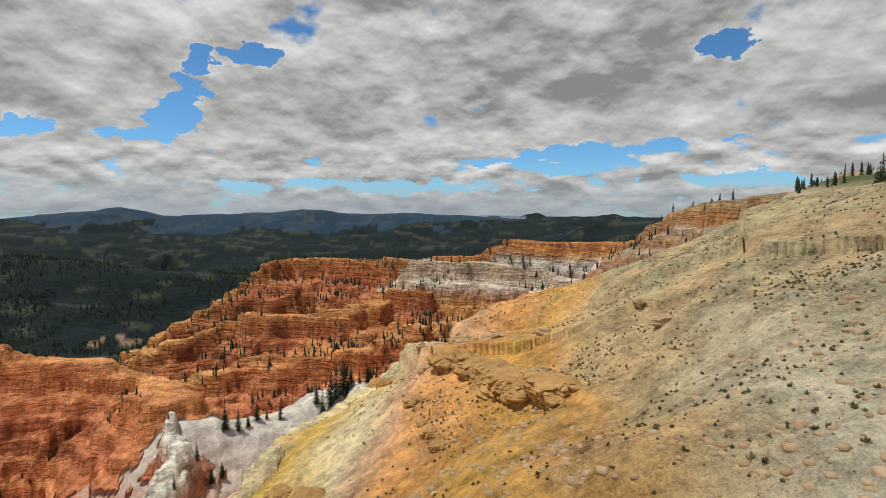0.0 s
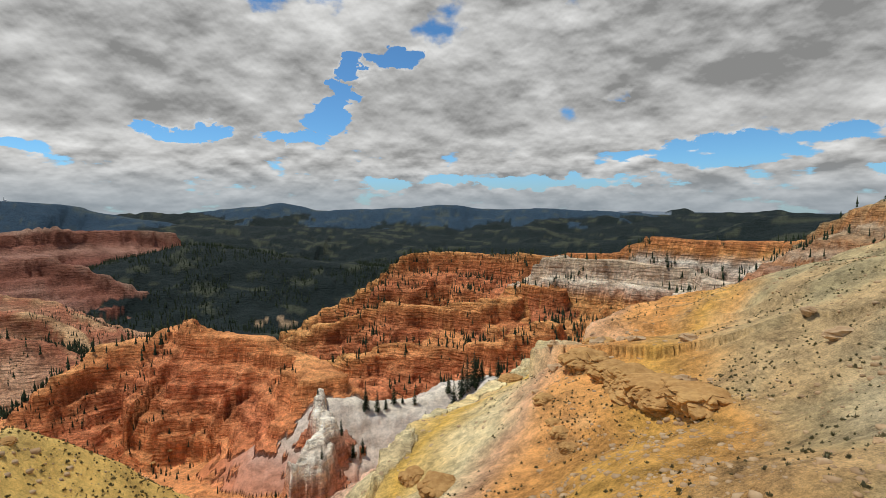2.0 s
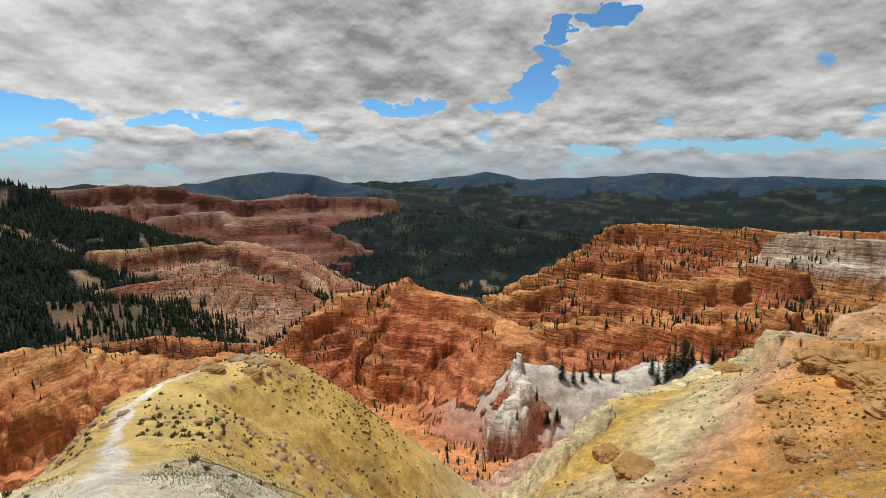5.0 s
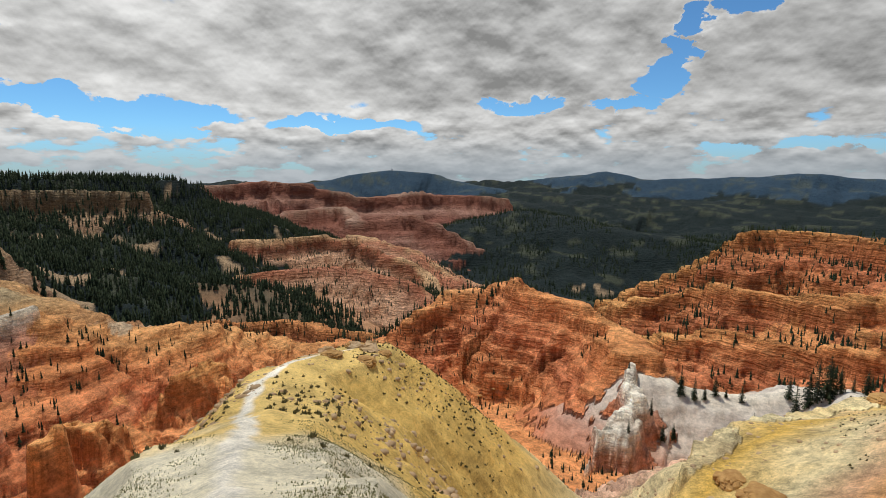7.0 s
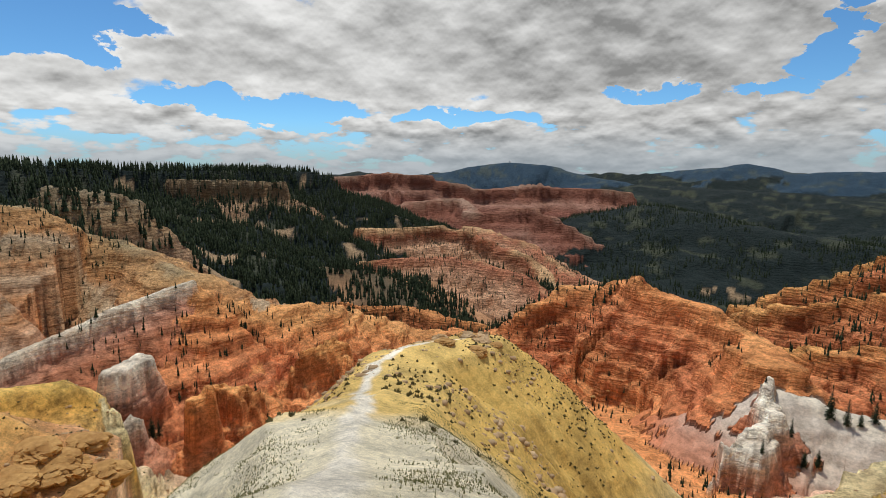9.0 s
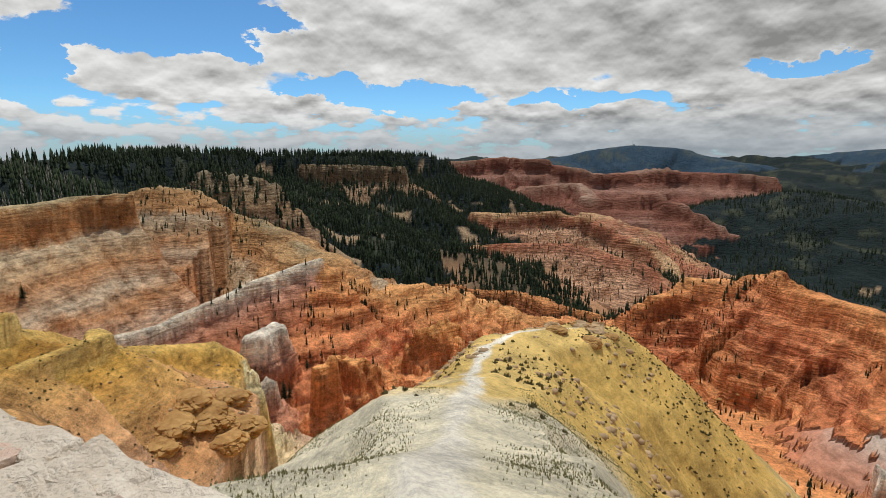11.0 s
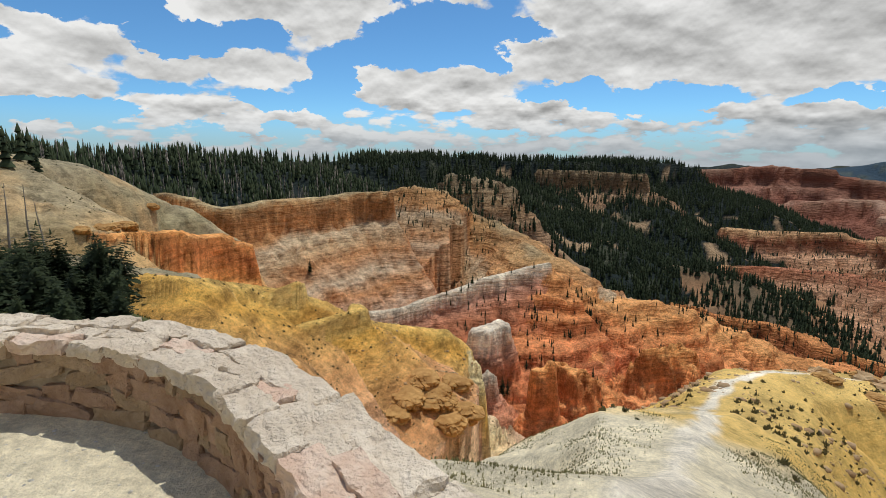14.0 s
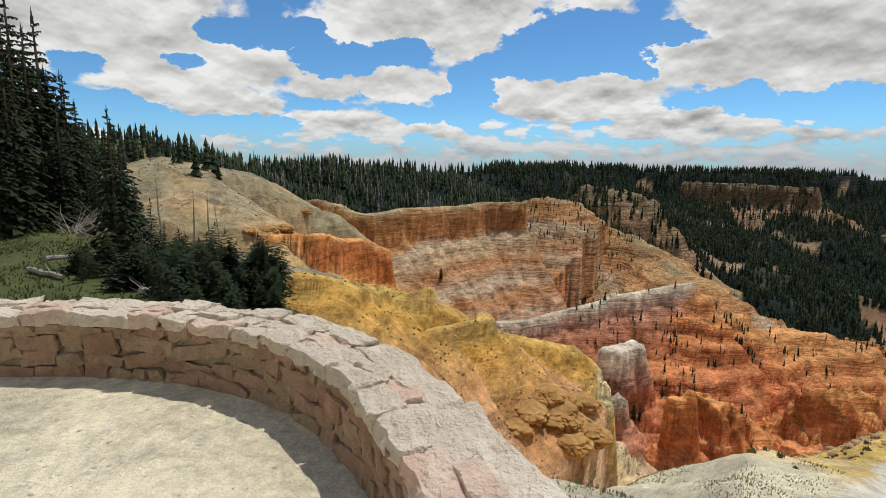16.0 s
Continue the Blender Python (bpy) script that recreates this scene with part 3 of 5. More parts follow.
def is_bare(rock):
    return (rock == ROCKS.index("scar_rock")) | (rock >= ROCKS.index("shaded_red")) & (rock <= ROCKS.index("cream_rock")) & (rock != ROCKS.index("grey_slope")) & (rock != ROCKS.index("grey_scree"))


def land(x, y, detail=True, streaks=False):
    """Height of the ground, the rock it is made of and the depth below the crest, at the points x, y."""
    x, y = np.asarray(x, np.float32), np.asarray(y, np.float32)
    r = np.hypot(x, y)
    h = np.interp(r, BASE_R, BASE_Z).astype(np.float32)
    roll = np.clip((r - 500) / 1500, 0, 1)
    h = h + roll * (45 * ridged(x / 620, y / 620, 3, 3) + 20 * fbm(x / 210, y / 210, 5, 3))
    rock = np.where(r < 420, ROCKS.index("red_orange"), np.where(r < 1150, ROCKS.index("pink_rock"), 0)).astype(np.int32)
    deep = np.full(x.shape, 50, np.float32)
    run = np.zeros(x.shape, np.float32)

    def over(z, code, dp, at, st=None):
        m = z > h[at]
        ii = np.flatnonzero(at) if at.dtype == bool else at
        jj = ii[m]
        h[jj], rock[jj], deep[jj] = z[m], code, dp[m] if isinstance(dp, np.ndarray) else dp
        run[jj] = 0.0 if st is None else st[m]

    for seed, (name, pts, prof, warp, flute, bed, pal, rough) in enumerate(RIDGES):
        runs, drops = [p[0] for p in prof], [p[1] for p in prof]
        reach = runs[-1]
        xs, ys = [p[0] for p in pts], [p[1] for p in pts]
        at = np.flatnonzero((x > min(xs) - reach) & (x < max(xs) + reach) & (y > min(ys) - reach) & (y < max(ys) + reach))
        if not len(at):
            continue
        px, py = x[at], y[at]
        wa, ws = warp
        wx = px + wa * fbm(px / ws, py / ws, 100 + 7 * seed, 4)
        wy = py + wa * fbm(px / ws + 31, py / ws, 103 + 7 * seed, 4)
        d, zc, s, side = to_line(wx, wy, pts, BLUFFS.get(name, 1.0), CUTS.get(name))
        keep = d < reach
        at, px, py, d, zc, s, side = at[keep], px[keep], py[keep], d[keep], zc[keep], s[keep], side[keep]
        if not len(at):
            continue
        fa, fl, fd = flute
        z = zc - np.interp(d, runs, drops).astype(np.float32)
        g = ridged(s / fl + 0.6 * side, d / (fl * 5), 300 + seed, 3)
        g2 = ridged(s / (fl * 0.27) + 3.1 * side, d / (fl * 2.2), 350 + seed, 2)
        z = z + fa * np.clip(d / fd, 0, 1) * (g - 0.35 + 0.34 * (g2 - 0.3))
        if detail and rough:
            z = z + rough * np.clip(d / fd + 0.15, 0, 1) * fbm(px / (fl * 0.45), py / (fl * 0.45), 500 + seed, 4)
        if bed[0]:
            wob = 0.35 * fbm(px / (fl * 4), py / (fl * 4), 700 + seed, 2)
            z = ledges(z, bed[0], bed[1], wob)
            z = ledges(z, bed[0] * 0.37, 0.8 * bed[1], 2.3 * wob + 0.25 * fbm(px / fl, py / fl, 720 + seed, 2))
        over(z, ROCKS.index(pal), np.maximum(zc - z, 0), at, 0.7 * vnoise(s / (fl * 0.16) + 5.0 * side, d / (fl * 4), 740 + seed) + 0.6 * vnoise(s / (fl * 0.45), d / (fl * 6), 760 + seed))
    # crags and runnels of every bare slope, scaled with distance to fit the camera's view
    if detail:
        bare = np.flatnonzero(is_bare(rock))
        px, py = x[bare], y[bare]
        lam = np.clip(r[bare] / 28, 2.5, 40)
        lam = 2.0 ** np.round(np.log2(lam))
        k = np.clip(deep[bare] / (0.5 * lam), 0.12, 1) * np.where(rock[bare] >= ROCKS.index("grey_slope"), 0.4, 1.0)
        n1 = np.zeros(len(bare), np.float32)
        for q in np.unique(lam):
            m = lam == q
            n1[m] = q * (0.075 * (ridged(px[m] / q, py[m] / q, 611, 3) - 0.3) + 0.075 * fbm(px[m] / (0.4 * q), py[m] / (0.4 * q), 617, 3))
        h[bare] += k * n1
    near = r < 260
    if near.any():
        z, d, side = hillside(x[near], y[near])
        ii = np.flatnonzero(near)
        k = x[near] > -90
        over(z[k], ROCKS.index("hillside"), np.maximum(11.5 - x[near] + 0.31 * y[near] + 3.5 * fbm(x[near] / 12, y[near] / 12, 87, 4), 0)[k], ii[k])
        # the terrace of the lookout and the shoulder and plateau behind it
        for pts, prof, code in ((TERRACE, [(0, 0), (2.6, 0.0), (3.3, 0.4), (6, 3.0), (14, 11.5), (40, 40), (300, 300)], "terrace"),
                                (SHOULDER, [(0, 0), (3.5, 0.3), (6.5, 2.2), (20, 15), (300, 280)], "meadow"),
                                (PLATEAU, [(0, 0), (40, 1.0), (60, 10), (120, 50), (300, 250)], "meadow")):
            d, zc, s, side = to_line(x[near], y[near], pts)
            z = zc - np.interp(d, [p[0] for p in prof], [p[1] for p in prof])
            if code == "meadow":
                z = z + 0.3 * fbm(x[near] / 6, y[near] / 6, 41, 3) * np.clip(d / 4, 0.2, 1)
            over(z.astype(np.float32), ROCKS.index(code), np.maximum(zc - z, 0).astype(np.float32), ii)
    if streaks:
        return h, rock, deep, run
    return h, rock, deep


TRAIL = [(-5.4, 1.3, 0), (-11.5, 3.4, 0), (-17.6, 6.0, 0), (-24.5, 8.2, 0), (-31.0, 11.5, 0), (-35.5, 16.0, 0), (-38.0, 22.0, 0)]
TERRACE = [(0.35, -0.9, 0.0), (-0.2, -3.2, 0.0), (1.5, -8.0, 0.0)]
SHOULDER = [(0.0, -8.0, -0.5), (-8.6, -14.3, -1.9), (-20.0, -40.0, -2.6), (-32.0, -75.0, 1.0), (-60.0, -112.0, 6.0)]
PLATEAU = [(-90.0, -190.0, 10.0), (20.0, -110.0, 2.0), (75.0, -50.0, 4.0), (130.0, 20.0, 11.0), (190.0, 190.0, 15.0)]

# rock colours by depth below the crest: (metres, colour)
TAN, PALE, CREAM, WHITE = (0.50, 0.37, 0.18), (0.55, 0.475, 0.32), (0.63, 0.52, 0.29), (0.66, 0.59, 0.47)
ORANGE, DEEP_ORANGE, YELLOW, OCHRE = (0.63, 0.31, 0.105), (0.60, 0.25, 0.092), (0.58, 0.365, 0.08), (0.52, 0.295, 0.065)
RED, BRICK, PINK, ROSE = (0.53, 0.185, 0.08), (0.42, 0.14, 0.068), (0.57, 0.35, 0.23), (0.48, 0.25, 0.165)
# the forest floor is darkened in colour for cloud shade over the valley
SHADED_WOODS, HAZY_FAR_WOODS, HAZY_PLAIN, GRASS = (0.012, 0.020, 0.019), (0.029, 0.057, 0.086), (0.17, 0.21, 0.25), (0.085, 0.10, 0.035)
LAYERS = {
    # far forest and far plain have blue distance haze mixed into their base colour
    "valley": [(0, SHADED_WOODS)], "far_forest": [(0, HAZY_FAR_WOODS)], "far_plain": [(0, HAZY_PLAIN)], "forest": [(0, SHADED_WOODS)],
    "forest_red": [(0, (0.10, 0.08, 0.05)), (20, (0.34, 0.19, 0.10)), (50, (0.46, 0.25, 0.13))],
    # far red cliffs: cloud shade is put into these dimmed rock colours
    "shaded_red": [(0, (0.34, 0.215, 0.15)), (12, (0.27, 0.12, 0.078)), (60, (0.24, 0.095, 0.062)), (90, (0.32, 0.17, 0.12)), (130, (0.25, 0.10, 0.068)), (170, (0.21, 0.085, 0.06)), (220, (0.29, 0.15, 0.105)), (300, (0.24, 0.12, 0.085)), (330, (0.03, 0.035, 0.025))],
    "pink_rock": [(0, (0.50, 0.31, 0.16)), (5, (0.40, 0.15, 0.08)), (30, (0.52, 0.30, 0.18)), (90, (0.48, 0.25, 0.13)), (200, (0.44, 0.22, 0.12))],
    "tan_cliff": [(0, (0.35, 0.27, 0.15)), (3, (0.42, 0.25, 0.11)), (13, (0.42, 0.215, 0.09)), (15, (0.45, 0.34, 0.22)), (20, (0.42, 0.29, 0.165)), (25, (0.43, 0.215, 0.095)), (31, (0.44, 0.33, 0.22)), (36, (0.44, 0.21, 0.09)), (41, (0.43, 0.28, 0.185)), (46, (0.42, 0.18, 0.08)), (54, (0.46, 0.27, 0.18)), (64, DEEP_ORANGE)],
    "orange_white": [(0, DEEP_ORANGE), (12, ORANGE), (20, WHITE), (40, PINK), (70, ORANGE)],
    "white_rock": [(0, (0.62, 0.49, 0.33)), (5, (0.70, 0.59, 0.44)), (12, (0.64, 0.46, 0.31)), (18, (0.68, 0.57, 0.43)), (24, PINK), (32, ORANGE), (60, DEEP_ORANGE)],
    "red_rock": [(0, ORANGE), (12, DEEP_ORANGE), (30, RED), (50, DEEP_ORANGE), (80, BRICK), (110, RED), (180, DEEP_ORANGE)],
    "red_orange": [(0, (0.56, 0.27, 0.10)), (5, DEEP_ORANGE), (25, RED), (50, DEEP_ORANGE), (90, RED), (130, DEEP_ORANGE)],
    "white_strip": [(0, WHITE), (4, WHITE), (6, PINK), (9, ROSE), (14, RED), (50, DEEP_ORANGE)],
    "ledge": [(0, (0.58, 0.50, 0.38)), (3, (0.56, 0.44, 0.32)), (6, ROSE), (10, (0.46, 0.19, 0.10)), (20, RED), (30, DEEP_ORANGE)],
    "grey_slope": [(0, (0.30, 0.26, 0.165)), (8, (0.34, 0.28, 0.17)), (15, (0.48, 0.33, 0.15)), (23, ORANGE), (40, OCHRE)],
    "orange_rock": [(0, ORANGE), (4, DEEP_ORANGE), (8, ORANGE), (16, OCHRE)],
    "yellow_rock": [(0, (0.56, 0.37, 0.11)), (3, OCHRE), (6, (0.54, 0.31, 0.10)), (10, (0.57, 0.305, 0.13)), (15, (0.57, 0.34, 0.20)), (24, CREAM), (40, CREAM)],
    "grey_scree": [(0, WHITE), (3, (0.56, 0.50, 0.42)), (14, (0.52, 0.43, 0.34)), (20, ROSE), (28, RED), (50, DEEP_ORANGE)],
    "cream_rock": [(0, CREAM), (6, YELLOW), (10, CREAM), (20, PINK)],
    "spur": [(0, (0.61, 0.43, 0.15)), (2, (0.64, 0.43, 0.125)), (12, (0.59, 0.38, 0.11)), (19, CREAM), (40, ROSE)],
    "hillside": [(0, PALE), (3, PALE), (9, TAN), (13, (0.55, 0.285, 0.085)), (18, (0.57, 0.32, 0.075)), (22, (0.57, 0.285, 0.08)), (26, (0.60, 0.285, 0.085)), (31, ORANGE), (35, (0.57, 0.34, 0.19)), (39, CREAM), (48, YELLOW), (60, CREAM)],
    "terrace": [(0, (0.65, 0.635, 0.60)), (0.4, (0.58, 0.54, 0.44)), (2, PALE), (8, TAN)],
    "scar_rock": [(0, (0.30, 0.24, 0.15)), (30, (0.36, 0.24, 0.13)), (45, (0.42, 0.28, 0.17)), (90, (0.34, 0.18, 0.10))],
    "meadow": [(0, GRASS), (2.5, (0.10, 0.105, 0.04)), (5, (0.24, 0.20, 0.10)), (8, (0.50, 0.40, 0.25)), (20, ORANGE)],
}


def is_rock(rock, *names):
    return np.isin(rock, [ROCKS.index(n) for n in names])


def is_wood(rock):
    return (rock == ROCKS.index("valley")) | (rock == ROCKS.index("forest")) | (rock == ROCKS.index("far_forest"))


def is_spur(rock):
    return (rock == ROCKS.index("spur")) | (rock == ROCKS.index("terrace"))


# colour factors that steep ground takes, by rock
FACE = {"red_rock": (0.82, 0.70, 0.66), "red_orange": (0.84, 0.72, 0.68), "shaded_red": (0.85, 0.76, 0.74), "pink_rock": (0.84, 0.70, 0.64), "tan_cliff": (0.95, 0.80, 0.70), "orange_rock": (0.84, 0.72, 0.66),
        "yellow_rock": (1.0, 1.08, 1.35), "white_rock": (1.02, 0.98, 0.95), "orange_white": (0.85, 0.75, 0.7), "scar_rock": (0.85, 0.8, 0.78)}


def colours(x, y, z, rock, deep, steep, run):
    out = np.zeros((len(x), 3), np.float32)
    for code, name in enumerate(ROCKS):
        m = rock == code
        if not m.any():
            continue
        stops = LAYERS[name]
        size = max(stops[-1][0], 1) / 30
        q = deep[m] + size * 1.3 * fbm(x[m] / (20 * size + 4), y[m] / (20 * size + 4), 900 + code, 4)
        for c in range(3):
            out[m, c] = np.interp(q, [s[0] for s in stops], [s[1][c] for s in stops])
    # clearings and pale outcrops among the woods
    m = np.flatnonzero(is_wood(rock))
    w = np.clip((fbm(x[m] / 90, y[m] / 60, 971, 4) - 0.42) / 0.25, 0, 1)[:, None] * 0.35
    out[m] = out[m] * (1 - w) + np.array((0.12, 0.125, 0.07), np.float32) * w
    m = np.flatnonzero(rock == ROCKS.index("forest"))
    w = (np.clip((-0.60 - fbm(x[m] / 60, y[m] / 60, 1201, 3)) / 0.10, 0, 1) * (np.hypot(x[m], y[m]) < 1500) * (deep[m] > 22))[:, None] * 0.85
    out[m] = out[m] * (1 - w) + np.array((0.38, 0.26, 0.15), np.float32) * w
    m = np.flatnonzero(rock == ROCKS.index("hillside"))
    w = (np.clip((np.hypot(x[m], y[m]) - 22) / 40, 0, 1) * np.clip((15 - deep[m]) / 5, 0, 1))[:, None]
    out[m] = out[m] * (1 - w) + np.array((0.41, 0.325, 0.17), np.float32) * w
    m = np.flatnonzero((rock == ROCKS.index("hillside")) | (rock == ROCKS.index("grey_slope")))
    w = (np.clip(fbm(x[m] / 13, y[m] / 9, 981, 4) * 0.7, 0, 0.55) * np.clip((13 - deep[m]) / 4, 0.12, 1))[:, None]
    out[m] = out[m] * (1 - w) + np.array((0.31, 0.265, 0.145), np.float32) * w
    w = np.clip(-fbm(x[m] / 8, y[m] / 8, 985, 4) - 0.25, 0, 0.5)[:, None]
    out[m] = out[m] * (1 - w) + np.array((0.55, 0.36, 0.17), np.float32) * w
    # level beds of paler and darker stone, thicker with distance to fit the view
    bare = is_bare(rock)
    rr = np.hypot(x, y)[bare]
    thick = np.clip(rr / 110, 0.6, 18)
    thick = 1.6 ** np.round(np.log(thick) / math.log(1.6))
    lev = z[bare] / thick + 0.8 * fbm(x[bare] / (30 * thick), y[bare] / (30 * thick), 951, 3)
    band = vnoise(lev, 0.06 * lev + rr * 0, 957) + 0.6 * vnoise(lev * 2.7, rr * 0, 959)
    band = np.tanh(2.2 * band)
    tint = np.clip(1 + (0.14 + 0.20 * steep[bare]) * band + 0.20 * run[bare] * (1 - steep[bare]), 0.45, 1.5)[:, None]
    out[bare] *= tint ** np.array([0.8, 1.0, 1.1], np.float32)
    # steep ground takes its rock's FACE factor, gentle ground is made a tenth paler
    for name, face in FACE.items():
        m = np.flatnonzero(rock == ROCKS.index(name))
        k = steep[m][:, None]
        out[m] *= (1 - k) * 1.10 + k * np.array(face, np.float32)
    # the spur is pale near the lookout and ochre farther out, with a trodden path along it
    m = np.flatnonzero(is_spur(rock))
    r = np.hypot(x[m], y[m]) + 2.0 * fbm(x[m] / 3, y[m] / 3, 961, 3)
    w = np.clip((21 - r) / 4, 0, 1)[:, None] * np.clip((9 - deep[m] - 1.5 * fbm(x[m] / 2, y[m] / 2, 963, 3)) / 3, 0, 1)[:, None]
    pale = np.array((0.65, 0.58, 0.415), np.float32)
    out[m] = out[m] * (1 - w) + pale * w
    side = to_line(x[m], y[m], TRAIL)[0] + 0.25 * fbm(x[m] / 1.2, y[m] / 1.2, 967, 3)
    w = np.clip((0.62 - side) / 0.3, 0, 1)[:, None]
    out[m] = out[m] * (1 - w) + np.array((0.72, 0.66, 0.54), np.float32) * w
    return out


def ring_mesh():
    """One sheet of ground round the lookout to the horizon, its rings spaced by angle to fit the camera's view."""
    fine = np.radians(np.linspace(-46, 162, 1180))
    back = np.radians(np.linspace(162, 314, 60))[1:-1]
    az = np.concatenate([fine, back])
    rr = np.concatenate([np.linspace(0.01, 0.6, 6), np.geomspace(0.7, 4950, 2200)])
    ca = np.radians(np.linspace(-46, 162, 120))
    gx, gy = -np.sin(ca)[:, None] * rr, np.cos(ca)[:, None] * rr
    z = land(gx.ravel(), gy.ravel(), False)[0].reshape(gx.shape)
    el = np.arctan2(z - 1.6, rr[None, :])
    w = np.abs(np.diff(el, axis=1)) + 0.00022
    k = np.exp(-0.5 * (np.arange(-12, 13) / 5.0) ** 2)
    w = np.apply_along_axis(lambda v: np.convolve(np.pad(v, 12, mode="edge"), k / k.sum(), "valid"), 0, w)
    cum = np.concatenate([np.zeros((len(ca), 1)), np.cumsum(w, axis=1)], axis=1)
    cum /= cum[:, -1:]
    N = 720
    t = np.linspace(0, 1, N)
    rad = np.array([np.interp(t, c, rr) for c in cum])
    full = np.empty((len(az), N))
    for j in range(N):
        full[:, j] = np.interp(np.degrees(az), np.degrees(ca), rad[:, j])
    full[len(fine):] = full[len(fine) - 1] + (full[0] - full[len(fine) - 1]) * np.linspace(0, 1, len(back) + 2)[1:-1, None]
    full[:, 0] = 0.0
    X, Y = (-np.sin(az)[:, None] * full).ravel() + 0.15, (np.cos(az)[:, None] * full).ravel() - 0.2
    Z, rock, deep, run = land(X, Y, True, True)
    G, rg = Z.reshape(full.shape), np.maximum(full, 0.05)
    sr = np.gradient(G, axis=1) / np.maximum(np.gradient(full, axis=1), 1e-4)
    st = np.gradient(G, axis=0) / (rg * np.radians(208 / 1180))
    slope = np.hypot(sr, np.clip(st, -6, 6)).ravel()
    steep = np.clip((slope - 1.1) / 0.9, 0, 1).astype(np.float32)
    col = colours(X, Y, Z, rock, deep, steep, run)
    crag = np.where(is_bare(rock), np.clip((np.hypot(X, Y) / 190) ** 1.4, 0.08, 4.0), 0.05)
    crag = np.where(is_rock(rock, "hillside", "grey_slope"), 0.10, np.where(is_rock(rock, "spur", "terrace"), 0.065, crag))
    crag = np.where(is_wood(rock), np.clip(np.hypot(X, Y) / 500, 0.5, 3.0), crag).astype(np.float32)
    n = len(az)
    i = np.arange(n)[:, None] * N
    i2 = ((np.arange(n) + 1) % n)[:, None] * N
    j = np.arange(N - 1)[None, :]
    quads = np.stack([i + j, i2 + j, i2 + j + 1, i + j + 1], -1).reshape(-1, 4)[:, ::-1]
    me = bpy.data.meshes.new("ground")
    me.vertices.add(n * N)
    me.vertices.foreach_set("co", np.stack([X, Y, Z], 1).astype(np.float32).ravel())
    me.loops.add(quads.size)
    me.loops.foreach_set("vertex_index", quads.astype(np.int32).ravel())
    me.polygons.add(len(quads))
    me.polygons.foreach_set("loop_start", np.arange(0, quads.size, 4, dtype=np.int32))
    me.update()
    a = me.color_attributes.new("rock", "FLOAT_COLOR", "POINT")
    a.data.foreach_set("color", np.concatenate([col, np.ones((len(col), 1), np.float32)], 1).ravel())
    b = me.attributes.new("crag", "FLOAT", "POINT")
    b.data.foreach_set("value", crag)
    return me


def ground_material():
    m = bpy.data.materials.new("ground")
    m.use_nodes = True
    g = Nodes(m.node_tree)
    p = g.n("ShaderNodeNewGeometry").outputs["Position"]
    c = g.n("ShaderNodeAttribute", attribute_name="rock").outputs["Color"]
    # grain at every size from boulders to grit, and flat-lying beds
    a = g.noise(p, 0.22, 13, 0.93)
    b = g.noise(p, 0.035, 8, 0.6)
    beds = g.noise(g.vmath("MULTIPLY", p, (0.10, 0.10, 0.9)), 1.0, 11, 0.85)
    grit = g.noise(p, 9.0, 6, 0.7)
    v = g.math("ADD", g.ramp(a, 0.37, 0.63, 0.44, 1.66), g.ramp(b, 0.3, 0.7, -0.12, 0.12))
    v = g.math("ADD", v, g.ramp(beds, 0.36, 0.64, -0.24, 0.24))
    v = g.math("ADD", v, g.ramp(grit, 0.3, 0.7, -0.22, 0.22))
    # small dark specks in the colour, for tufts and for the shade in holes
    tuft = g.noise(p, 1.3, 8, 0.7)
    v = g.math("MULTIPLY", v, g.ramp(tuft, 0.60, 0.68, 1.0, 0.72))
    # loose soil is more even than rock
    crag = g.n("ShaderNodeAttribute", attribute_name="crag").outputs["Fac"]
    v = g.math("ADD", 1.02, g.math("MULTIPLY", g.math("SUBTRACT", v, 1.0), g.ramp(crag, 0.05, 0.12, 0.62, 1.0)))
    col = g.mix(1.0, c, v, "MULTIPLY")
    bs = g.n("ShaderNodeBsdfPrincipled")
    g.put(bs.inputs["Base Color"], col)
    bs.inputs["Roughness"].default_value = 0.95
    bs.inputs["Specular IOR Level"].default_value = 0.15
    big = g.noise(p, 0.085, 8, 0.56)
    shelf = g.noise(g.vmath("MULTIPLY", p, (0.035, 0.035, 0.33)), 1.0, 8, 0.62)
    bump = g.n("ShaderNodeBump")
    bump.inputs["Strength"].default_value, bump.inputs["Distance"].default_value = 1.0, 0.7
    rough = g.math("MULTIPLY", crag, g.math("ADD", g.math("MULTIPLY", big, 2.2), g.math("MULTIPLY", shelf, 4.5)))
    small = g.math("ADD", g.noise(p, 0.30, 9, 0.52), g.math("ADD", g.math("MULTIPLY", beds, 0.6), g.math("MULTIPLY", grit, 0.03)))
    g.put(bump.inputs["Height"], g.math("ADD", rough, g.math("MULTIPLY", small, g.ramp(crag, 0.05, 0.14, 0.40, 1.0))))
    g.put(bs.inputs["Normal"], bump.outputs[0])
    g.t.links.new(bs.outputs[0], g.n("ShaderNodeOutputMaterial").inputs[0])
    return m


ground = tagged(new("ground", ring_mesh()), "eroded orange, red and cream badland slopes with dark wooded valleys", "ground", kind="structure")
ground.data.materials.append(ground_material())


# ---- building blocks ----
def part(name, bm, mat, parent=None, label=""):
    """Links a bmesh as one mesh object, under a thing or a part if one is given."""
    me = bpy.data.meshes.new(name)
    bm.to_mesh(me)
    bm.free()
    me.materials.append(mat)
    ob = new(name, me)
    ob.parent = parent
    return tagged(ob, label)


